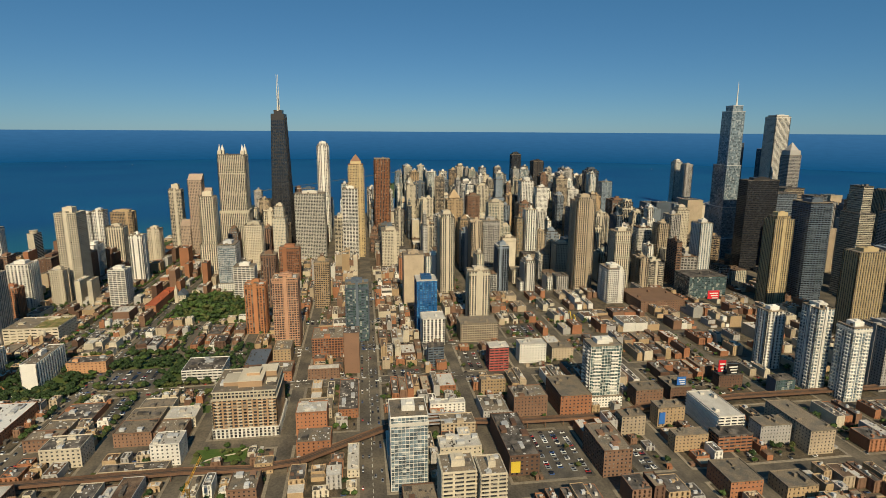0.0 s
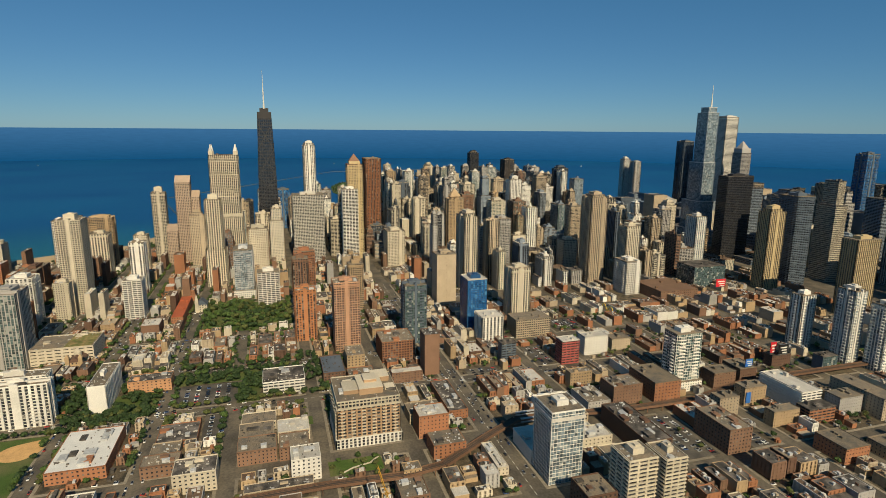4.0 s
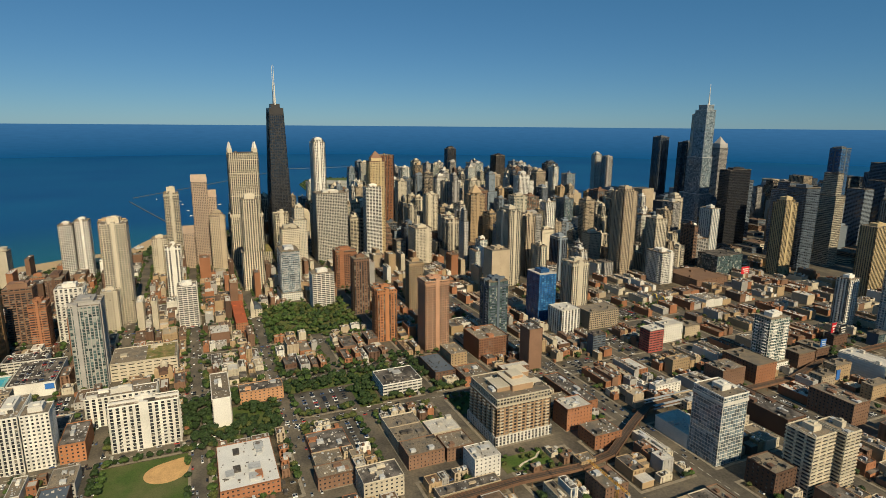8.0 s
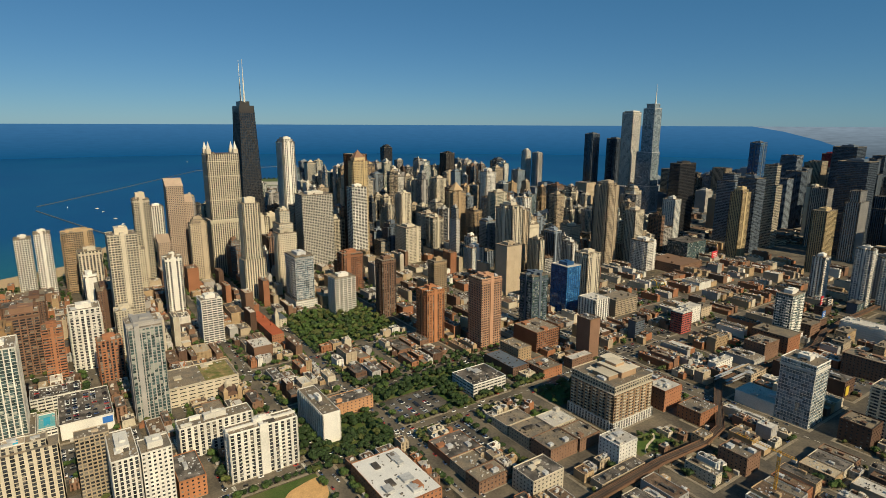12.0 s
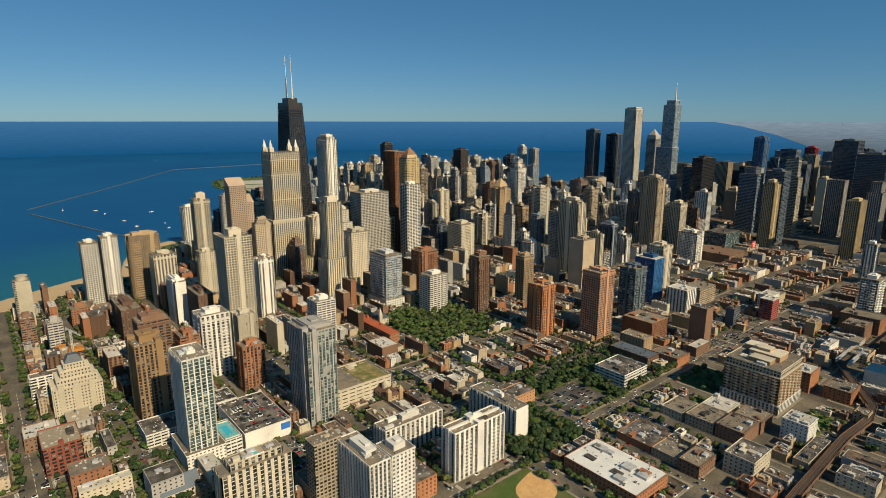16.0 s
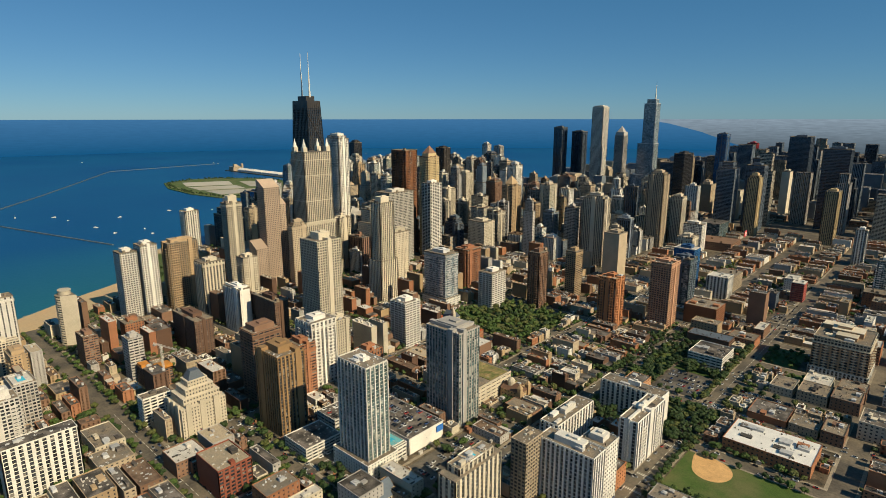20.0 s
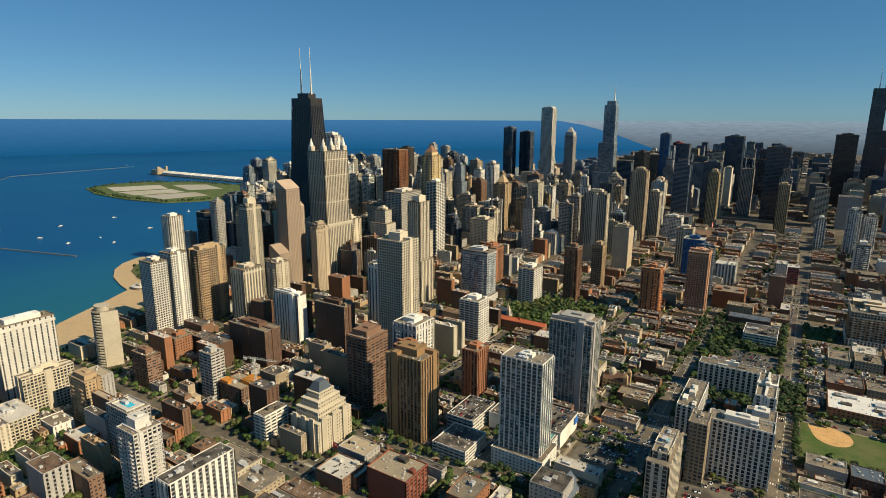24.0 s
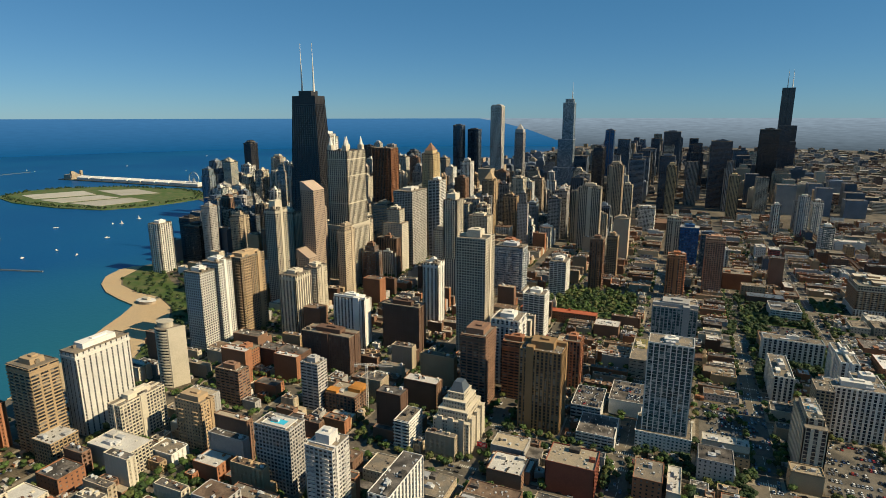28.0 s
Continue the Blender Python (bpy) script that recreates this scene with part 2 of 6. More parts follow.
def facade(root, x0, y0, x1, y1, z0, z1, style, wall, glass, near=False, blank=""):
    """One storeyed block: a glazed core behind proud piers and spandrels. blank: the sides (nsew) that are plain wall."""
    fh, bay, bs, ps, bp, pp = STYLES[style]
    core = Boxes().box(x0 + 0.5, y0 + 0.5, z0, x1 - 0.5, y1 - 0.5, z1 - 0.1)
    part("glazing", core, glass, root)
    h, w, d = z1 - z0, x1 - x0, y1 - y0
    nf = max(1, round(h / fh))
    fh = h / nf
    o = 0.5 - bp
    band = Boxes().box(x0 + o, y0 + o, 0, x1 - o, y1 - o, fh * bs)
    if near:
        me = band.mesh("spandrel")
        for i in range(nf):
            part("spandrel", me, wall, root, at=(0, 0, z0 + i * fh))
        part("cornice", Boxes().box(x0 + o - 0.05, y0 + o - 0.05, z1 - 0.3, x1 - o + 0.05, y1 - o + 0.05, z1), wall, root)
    bx = Boxes()
    if not near:
        for i in range(nf):
            z = z0 + i * fh
            bx.box(x0 + o, y0 + o, z, x1 - o, y1 - o, z + fh * bs)
        bx.box(x0 + o - 0.02, y0 + o - 0.02, z1 - 0.3, x1 - o + 0.02, y1 - o + 0.02, z1)
    q = 0.5 - pp
    px = Boxes()
    spans = []
    for side, a0, a1 in (("w", y0, y1), ("e", y0, y1), ("s", x0, x1), ("n", x0, x1)):
        nb = max(1, round((a1 - a0) / bay))
        step = (a1 - a0) / nb
        if side in blank:
            spans.append((side, a0 + q, a1 - q))
            continue
        for j in range(nb + 1):
            c, r = a0 + j * step, step * ps / 2
            spans.append((side, max(a0 + q, c - r), min(a1 - q, c + r)))
    meshes = {}
    for side, p0, p1 in spans:
        if side in "we":
            a, b = (x0 + q, x0 + 0.6) if side == "w" else (x1 - 0.6, x1 - q)
            args = (a, p0, z0, b, p1, z1 - 0.02)
        else:
            a, b = (y0 + q, y0 + 0.6) if side == "s" else (y1 - 0.6, y1 - q)
            args = (p0, a, z0, p1, b, z1 - 0.02)
        if near:
            X0, Y0, Z0, X1, Y1, Z1 = args
            key = (round(X1 - X0, 2), round(Y1 - Y0, 2))
            if key not in meshes:
                meshes[key] = Boxes().box(0, 0, Z0, X1 - X0, Y1 - Y0, Z1).mesh("pier")
            part("pier", meshes[key], wall, root, at=(X0, Y0, 0))
        else:
            px.box(*args)
    if not near:
        bx.v, k = bx.v + px.v, len(bx.v)
        bx.f += [tuple(i + k for i in fc) for fc in px.f]
        part("facade_frame", bx, wall, root, kind="stuff")
    return bp


def shell(root, x0, y0, x1, y1, z0, z1, wall, glass, blank="", bay=3.6, ws=0.42, hs=0.5, fh=3.4, name="wall"):
    """A low masonry wall in one piece with recessed window openings, round a glazed core."""
    part("glazing", Boxes().box(x0 + 0.35, y0 + 0.35, z0 + 0.1, x1 - 0.35, y1 - 0.35, z1 - 0.2), glass, root)
    b = Boxes()
    seen = {}

    def vert(p):
        key = (round(p[0], 3), round(p[1], 3), round(p[2], 3))
        if key not in seen:
            seen[key] = len(b.v)
            b.v.append(p)
        return seen[key]

    nf = max(1, round((z1 - z0) / fh))
    fh = (z1 - z0) / nf
    zs = [z0]
    for i in range(nf):
        zs += [z0 + i * fh + fh * (1 - hs) * 0.55, z0 + i * fh + fh * (1 - hs) * 0.55 + fh * hs]
    zs.append(z1)
    dep = 0.36
    for side in "wnes":
        a0, a1 = (y0, y1) if side in "we" else (x0, x1)
        nb = max(1, round((a1 - a0) / bay))
        st = (a1 - a0) / nb
        cut = [a0]
        for j in range(nb):
            cut += [a0 + j * st + st * (1 - ws) / 2, a0 + j * st + st * (1 + ws) / 2]
        cut.append(a1)

        def at(a, z, inn=0.0):
            if side == "w":
                return vert((x0 + inn, a, z))
            if side == "e":
                return vert((x1 - inn, a, z))
            if side == "s":
                return vert((a, y0 + inn, z))
            return vert((a, y1 - inn, z))

        flip = side in "wn"
        if side in blank:
            q = (at(a0, z0), at(a1, z0), at(a1, z1), at(a0, z1))
            b.f.append(q[::-1] if flip else q)
            continue
        for i in range(len(zs) - 1):
            for j in range(len(cut) - 1):
                q = [(cut[j], zs[i]), (cut[j + 1], zs[i]), (cut[j + 1], zs[i + 1]), (cut[j], zs[i + 1])]
                if i % 2 and j % 2:
                    for (p, r), (s, u) in zip(q, q[1:] + q[:1]):
                        e = (at(p, r), at(s, u), at(s, u, dep), at(p, r, dep))
                        b.f.append(e[::-1] if flip else e)
                else:
                    e = tuple(at(p, r) for p, r in q)
                    b.f.append(e[::-1] if flip else e)
    part(name, b, wall, root)


def roof_top(root, x0, y0, x1, y1, z, wall, roof, rng, units=2, parapet=1.0):
    """Roof deck with a parapet and its plant."""
    t = 0.45
    pb = Boxes()
    for a in ((x0, y0, x1, y0 + t), (x0, y1 - t, x1, y1), (x0, y0 + t, x0 + t, y1 - t), (x1 - t, y0 + t, x1, y1 - t)):
        pb.box(a[0], a[1], z - 0.3, a[2], a[3], z + parapet)
    w, d = x1 - x0, y1 - y0
    far = near_stretch(root.location.x / K, root.location.y / K) > 420
    deck = Boxes().box(x0 + 0.3, y0 + 0.3, z - 0.15, x1 - 0.3, y1 - 0.3, z + 0.12)
    if far:
        for i in range(3):
            if min(w, d) > 9:
                ux, uy = rng.uniform(x0 + 1.5, x1 - 6), rng.uniform(y0 + 1.5, y1 - 6)
                deck.box(ux, uy, z, ux + rng.uniform(2, 5), uy + rng.uniform(2, 5), z + rng.uniform(1.2, 4))
        deck.v, k = deck.v + pb.v, len(deck.v)
        deck.f += [tuple(i + k for i in f) for f in pb.f]
        part("roof", deck, roof, root, kind="stuff")
        return
    part("roof", deck, roof, root)
    part("parapet", pb, wall, root)
    if w < 7 or d < 7:
        return
    for i in range(units):
        uw, ud, uh = min(9, rng.uniform(0.08, 0.2) * w + 1), min(9, rng.uniform(0.08, 0.2) * d + 1), rng.uniform(1.2, 3.0)
        ux, uy = rng.uniform(x0 + 1.0, x1 - 1.0 - uw), rng.uniform(y0 + 1.0, y1 - 1.0 - ud)
        b = Boxes().box(ux, uy, z, ux + uw, uy + ud, z + uh)
        if i % 2 == 0:
            r = min(uw, ud) * 0.3
            b.prism(ring(ux + uw / 2, uy + ud / 2, r, r, 8), ring(ux + uw / 2, uy + ud / 2, r, r, 8), z + uh - 0.05, z + uh + 0.5)
        else:
            b.prism(rect(ux - 0.2, uy - 0.2, ux + uw + 0.2, uy + ud + 0.2), rect(ux - 0.2, uy - 0.2, ux + uw + 0.2, uy + ud + 0.2), z + uh, z + uh + 0.25)
        part("rooftop_unit", b, rng.choice([UNIT, UNIT, ROOFW]) if roof is ROOFW else rng.choice([UNIT, wall, ROOFT]), root)
    # vents, hatches, skylights and pipes too small to pick apart
    v = Boxes()
    for i in range(int(min(34, 5 + w * d / 45))):
        ux, uy, s = rng.uniform(x0 + 0.8, x1 - 2.2), rng.uniform(y0 + 0.8, y1 - 2.2), rng.uniform(0.35, 1.3)
        v.box(ux, uy, z, ux + s, uy + s * rng.uniform(0.6, 2.2), z + rng.uniform(0.3, 1.3))
    part("roof_clutter", v, rng.choice([UNIT, ROOFT, ROOFW]), root, kind="stuff")


def dress(root, X, Y, z0, z1, wall, rng, plain=False, roof_box=False, top=0.0):
    """What breaks up a tower's sheer sides, in one relief: balcony stacks, shear walls, plant-floor louvres and a roof box."""
    h = z1 - z0
    pick = rng.choice(["balconies", "balconies", "shear", "shear", "both", "none"]) if not plain else "none"
    if min(X, Y) < 6 or h < 36:
        pick = "none"
    close = near_stretch(root.location.x / K, root.location.y / K) < 300
    fh = 3.2 if close else 3.9
    b = Boxes()
    nf = int((h - 8) / fh)
    if pick in ("balconies", "both"):
        for side in "wnes":
            half = Y if side in "we" else X
            n = 2 if half > 9 else 1
            bw = half * rng.uniform(0.16, 0.26)
            for j in range(n):
                c = (-0.55 + 1.1 * j) * half if n > 1 else 0
                for i in range(nf):
                    z = z0 + 5 + i * fh
                    for lo, hi, t0, t1 in (((0, 1.45, 0, 0.3), (1.3, 1.45, 0.3, 1.15)) if close else ((0, 1.45, 0, 0.9),)):
                        if side == "w":
                            b.box(-X - hi, c - bw, z + t0, -X - lo + 0.2 * (lo == 0), c + bw, z + t1)
                        elif side == "e":
                            b.box(X + lo - 0.2 * (lo == 0), c - bw, z + t0, X + hi, c + bw, z + t1)
                        elif side == "s":
                            b.box(c - bw, -Y - hi, z + t0, c + bw, -Y - lo + 0.2 * (lo == 0), z + t1)
                        else:
                            b.box(c - bw, Y + lo - 0.2 * (lo == 0), z + t0, c + bw, Y + hi, z + t1)
    if pick in ("shear", "both"):
        t, e = rng.uniform(0.1, 0.2), rng.uniform(1.0, 4.0)
        o = rng.choice([0.0, 0.0, -0.5, 0.5])
        b.box(-X - 0.7, (o - t) * Y, z0, X + 0.7, (o + t) * Y, z1 + e)
        if rng.random() < 0.6:
            b.box((-o - t) * X, -Y - 0.7, z0, (-o + t) * X, Y + 0.7, z1 + e - 0.5)
    if h > 60 and rng.random() < 0.5:
        z = z1 - rng.choice([4.5, 6, 7.5])
        for i in range(5):
            b.box(-X - 0.42, -Y - 0.42, z + i * 0.6, X + 0.42, Y + 0.42, z + i * 0.6 + 0.35)
    if roof_box:
        p, q = X * rng.uniform(0.3, 0.6), Y * rng.uniform(0.3, 0.6)
        b.box(-p, -q, top, p, q, top + rng.uniform(3, 6)).box(-p * 0.4, -q * 0.7, top, p * 0.3, q * 0.2, top + 8)
    if b.v:
        part("facade_relief", b, wall, root, kind="stuff")


def tower(x, y, w, d, h, style, wall, label, glass=None, roof=None, near=False, pent=0.5, penth=5.0, base=0, basew=3.0, basem=None, top="", blank="", category="tower", units=2, name="tower", group="", plain=False):
    """A tower with its north-west corner at (x, y), w wide east-west and d deep north-south."""
    rng = random.Random(round(x * 7 + y * 13))
    FOOT.append((x - 2, y - d - 2, x + w + 2, y + 2))
    cx, cy = x + w / 2, y - d / 2
    near = near and near_stretch(cx, cy) < 420
    root = thing(name, cx, cy, GROUND, label, category, group)
    X, Y = w / 2, d / 2
    g, rf = glass or GL, roof or ROOFG
    z0 = 0
    if base:
        e = basew
        FOOT.append((x - e, y - d - e, x + w + e, y + e))
        facade(root, -X - e, -Y - e, X + e, Y + e, 0, base, "punched" if basem else style, basem or wall, g)
        roof_top(root, -X - e, -Y - e, X + e, Y + e, base, basem or wall, rf, rng, 0, 0.8)
        z0 = base
    facade(root, -X, -Y, X, Y, z0, h, style, wall, g, near, blank)
    roof_top(root, -X, -Y, X, Y, h, wall, rf, rng, units)
    dress(root, X, Y, z0, h, wall, random.Random(round(x * 3 + y * 5)), plain or style in ("blank", "office", "balcony", "strips"))
    if pent and penth < 8 and h > 100 and not top and not plain and (round(x) + round(y)) % 3 == 0:
        # a set-back crown of one or two storeys under the plant
        a, b = X * min(0.86, pent + 0.22), Y * min(0.86, pent + 0.22)
        facade(root, -a, -b, a, b, h, h + 5.5, style, wall, g)
        part("crown_roof", Boxes().box(-a - 0.2, -b - 0.2, h + 5.4, a + 0.2, b + 0.2, h + 6), rf, root)
        h += 5.5
    if pent:
        a, b = X * pent, Y * pent
        part("penthouse", Boxes().box(-a, -b, h, a, b, h + penth).box(-a * 0.5, -b * 0.6, h + penth, a * 0.2, b * 0.3, h + penth + 1.6), wall, root)
    if top == "pyramid":
        part("spire_roof", Boxes().prism(rect(-X * 0.7, -Y * 0.7, X * 0.7, Y * 0.7), rect(-0.3, -0.3, 0.3, 0.3), h + (penth if pent else 0), h + (penth if pent else 0) + w * 0.6), roof or wall, root)
    return root

# ---- ground, lake and distance ----
MID = (-650.0, 560.0)
FAR = 5500.0
COAST = [(171, 4307), (218, 2892), (265, 1477), (293, 1005), (345, 807), (368, 736), (418, 660), (446, 611), (469, 566), (497, 522), (542, 511), (599, 492), (649, 463), (686, 427), (706, 385), (704, 355), (675, 309), (699, 250), (784, 137), (907, 5), (1039, -174), (1161, -316), (1322, -401), (1454, -542), (1491, -655), (1256, -750), (1039, -863), (888, -1165), (859, -1542), (888, -2108), (905, -2674), (880, -3600), (812, -4715)]


def flat(name, pts, z, material, label="", category="", kind="structure", thick=0.0, parent=None):
    b = Boxes()
    if thick:
        b.prism(pts, pts, z - thick, z)
    else:
        b.v = [(x, y, z) for x, y in pts]
        b.f = [tuple(range(len(pts)))]
    ob = part(name, b, material, parent)
    return tagged(ob, label, category, "", kind)


def water_material():
    m = bpy.data.materials.new("lake_water")
    m.use_nodes = True
    n, l = m.node_tree.nodes, m.node_tree.links
    b = n["Principled BSDF"]
    g = n.new("ShaderNodeNewGeometry")
    big = n.new("ShaderNodeTexNoise")
    big.inputs["Scale"].default_value = 0.0022
    big.inputs["Detail"].default_value = 5
    l.new(g.outputs["Position"], big.inputs["Vector"])
    cr = n.new("ShaderNodeValToRGB")
    cr.color_ramp.elements[0].position = 0.35
    cr.color_ramp.elements[0].color = (0.004, 0.064, 0.190, 1)
    cr.color_ramp.elements[1].position = 0.68
    cr.color_ramp.elements[1].color = (0.006, 0.088, 0.215, 1)
    l.new(big.outputs["Fac"], cr.inputs[0])
    dist = n.new("ShaderNodeVectorMath")
    dist.operation = "DISTANCE"
    dist.inputs[1].default_value = (330 * K, 640 * K, 0)
    l.new(g.outputs["Position"], dist.inputs[0])
    sh = n.new("ShaderNodeMapRange")
    sh.inputs["From Min"].default_value = 100 * K
    sh.inputs["From Max"].default_value = 620 * K
    sh.inputs["To Min"].default_value = 0.8
    sh.inputs["To Max"].default_value = 0.0
    l.new(dist.outputs["Value"], sh.inputs["Value"])
    sandy = n.new("ShaderNodeMix")
    sandy.data_type = "RGBA"
    sandy.inputs[7].default_value = (0.018, 0.125, 0.16, 1)
    l.new(sh.outputs[0], sandy.inputs[0])
    l.new(cr.outputs[0], sandy.inputs[6])
    l.new(sandy.outputs[2], b.inputs["Base Color"])
    b.inputs["Roughness"].default_value = 0.42
    b.inputs["Specular IOR Level"].default_value = 0.12
    w = n.new("ShaderNodeTexNoise")
    w.inputs["Scale"].default_value = 0.22
    w.inputs["Detail"].default_value = 4
    l.new(g.outputs["Position"], w.inputs["Vector"])
    bp = n.new("ShaderNodeBump")
    bp.inputs["Strength"].default_value = 0.35
    bp.inputs["Distance"].default_value = 0.6
    l.new(w.outputs["Fac"], bp.inputs["Height"])
    l.new(bp.outputs[0], b.inputs["Normal"])
    return m


WATER = water_material()

lake = Boxes()
lake.v = [(x, y, -1.6) for x, y in ring(*MID, FAR, FAR, 96)]
lake.f = [tuple(range(96))]
tagged(part("water", lake, WATER), "deep blue lake water with low waves", "lake", "", "structure")

land_pts = []
for x, y in COAST:
    if math.hypot(x - MID[0], y - MID[1]) < FAR - 20:
        land_pts.append((x, y))
a_end = math.atan2(land_pts[-1][1] - MID[1], land_pts[-1][0] - MID[0])
a_start = math.atan2(land_pts[0][1] - MID[1], land_pts[0][0] - MID[0])
a_end += 0 if a_end < a_start else -2 * math.pi
steps = 60
turn = (a_start - 2 * math.pi) - a_end
for i in range(steps + 1):
    a = a_end + turn * i / steps
    land_pts.append((MID[0] + (FAR - 6) * math.cos(a), MID[1] + (FAR - 6) * math.sin(a)))
flat("ground", land_pts[::-1], 0.0, ASPH, "city ground of worn asphalt reaching the horizon", "ground", thick=2.2)

# distance that stands behind everything: open lake to the east, the flat city to the south and west
HORIZON = 274.0
BACK_ANGLES = (math.degrees(a_end), math.degrees(a_start))


def backdrop(name, d0, d1, material, label):
    b = Boxes()
    n = max(4, int((d1 - d0) / 3))
    cuts = ((0, -2.0), (60, 140.0), (110, 240.0), (150, HORIZON))
    for i in range(n + 1):
        a = radians(d0 + (d1 - d0) * i / n)
        for o, z in cuts:
            b.v.append((MID[0] + (FAR - 8 + o) * math.cos(a), MID[1] + (FAR - 8 + o) * math.sin(a), z))
    for i in range(n):
        for k in range(3):
            q = i * 4 + k
            b.f.append((q, q + 1, q + 5, q + 4))
    return tagged(part(name, b, material), label, "distance", "", "structure")


def haze_glow_material(name, low, high, grain):
    """Plain self-lit distance, with haze painted into the colour towards the horizon."""
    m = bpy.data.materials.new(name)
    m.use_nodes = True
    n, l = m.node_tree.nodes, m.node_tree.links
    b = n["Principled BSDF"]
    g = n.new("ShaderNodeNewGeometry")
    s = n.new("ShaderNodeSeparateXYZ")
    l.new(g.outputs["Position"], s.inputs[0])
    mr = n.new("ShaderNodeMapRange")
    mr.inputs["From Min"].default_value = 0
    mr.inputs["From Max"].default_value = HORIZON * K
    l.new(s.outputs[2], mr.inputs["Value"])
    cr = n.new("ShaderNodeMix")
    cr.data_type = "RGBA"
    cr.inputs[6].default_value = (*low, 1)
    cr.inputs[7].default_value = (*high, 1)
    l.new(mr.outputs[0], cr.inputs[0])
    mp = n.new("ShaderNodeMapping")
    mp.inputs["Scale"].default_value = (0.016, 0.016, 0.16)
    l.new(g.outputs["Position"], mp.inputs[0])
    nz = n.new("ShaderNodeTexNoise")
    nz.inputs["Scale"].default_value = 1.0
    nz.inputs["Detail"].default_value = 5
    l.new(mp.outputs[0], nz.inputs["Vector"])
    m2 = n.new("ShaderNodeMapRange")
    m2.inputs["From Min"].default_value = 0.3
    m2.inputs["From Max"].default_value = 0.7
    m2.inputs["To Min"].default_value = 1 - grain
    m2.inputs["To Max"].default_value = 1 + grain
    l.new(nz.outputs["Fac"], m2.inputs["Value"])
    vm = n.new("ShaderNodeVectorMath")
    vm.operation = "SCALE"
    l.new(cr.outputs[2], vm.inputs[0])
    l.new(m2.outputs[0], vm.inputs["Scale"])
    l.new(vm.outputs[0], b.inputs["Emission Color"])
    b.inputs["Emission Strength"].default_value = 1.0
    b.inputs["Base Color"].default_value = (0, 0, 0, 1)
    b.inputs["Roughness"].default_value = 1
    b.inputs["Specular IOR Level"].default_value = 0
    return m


# Both glow by themselves; the paler second colour is painted haze.
BACKLAKE = haze_glow_material("hazed_lake_glow", (0.008, 0.085, 0.20), (0.045, 0.155, 0.315), 0.05)
BACKLAND = haze_glow_material("hazed_city_glow", (0.072, 0.098, 0.12), (0.215, 0.28, 0.34), 0.13)
backdrop("backdrop_lake", BACK_ANGLES[0], BACK_ANGLES[1], BACKLAKE, "self-lit backdrop of open lake, painted paler towards the horizon")
backdrop("backdrop_city", BACK_ANGLES[1], BACK_ANGLES[0] + 360, BACKLAND, "self-lit backdrop of flat city with painted haze")

# the far shore curves out into the lake as a thin wedge of land
wedge = Boxes()
SHORE = ((0.0, 0.0), (1.4, 50.0), (4.6, 163.0), (7.4, 234.0), (9.8, HORIZON))
for o, z in SHORE:
    a = radians(BACK_ANGLES[0] + o)
    for h in (z, HORIZON):
        wedge.v.append((MID[0] + (FAR - 12) * math.cos(a), MID[1] + (FAR - 12) * math.sin(a), h))
wedge.f = [(2 * k, 2 * k + 2, 2 * k + 3, 2 * k + 1) for k in range(3)] + [(6, 8, 7)]
tagged(part("backdrop_shore", wedge, BACKLAND), "self-lit backdrop of far shore with painted haze", "distance", "", "structure")

# beach, island, pier and breakwaters
flat("beach", [(352, 790), (372, 736), (421, 661), (449, 612), (472, 567), (499, 524), (543, 513), (600, 494), (651, 465), (688, 429), (709, 386), (707, 358), (690, 350), (673, 380), (655, 422), (614, 455), (553, 475), (495, 480), (435, 511), (406, 539), (359, 614), (318, 674), (312, 740)][::-1], 0.5, SANDM, "pale sand beach along the lake", "beach", thick=2.4)
park_e = [(316, 672), (357, 612), (404, 537), (433, 509), (494, 478), (552, 473), (613, 453), (653, 420), (671, 378), (686, 348), (668, 312), (600, 372), (551, 405), (470, 440), (412, 486), (364, 547), (310, 640)]
flat("lawn", park_e[::-1], 0.4, GRASS, "green lawn between beach and drive", "lawn", thick=0.4)
isl = [(2060, -160), (1840, -90), (1600, -75), (1416, -102), (1345, -200), (1325, -330), (1325, -440), (1450, -560), (1599, -609), (1930, -570), (2110, -430), (2130, -300)]
flat("ground_island", isl, 0.8, GRASS, "low grassy island with filter beds in the lake", "island", thick=2.6)
BEDS = mat("filter_bed_roof", (0.47, 0.44, 0.37), vary=0.25, scale=0.01, tint=(0.36, 0.33, 0.25))
for pts in ([(2010, -221), (1925, -401), (1774, -344), (1859, -174)], [(1822, -165), (1741, -339), (1614, -316), (1680, -151)], [(1878, -429), (1661, -363), (1586, -467), (1774, -523)], [(1652, -155), (1576, -335), (1454, -306), (1491, -146)]):
    flat("filter_bed", pts[::-1], 1.6, BEDS, "pale flat roof of a filter bed on the island", "filter bed", kind="object", thick=0.9)
pier = thing("pier", 1990, -700, 0.0, "long lake pier with white shed roofs", "pier")
part("deck", Boxes().box(-420, -38, -1.6, 480, 38, 1.5), PAVE, pier)
for i in range(9):
    x0 = -380 + i * 84
    part("shed", Boxes().box(x0, -22, 1.5, x0 + 78, 22, 12).prism(rect(x0, -24, x0 + 78, 24), rect(x0 + 2, -3, x0 + 76, 3), 12, 19), WHITE, pier, "white shed with a pitched roof")
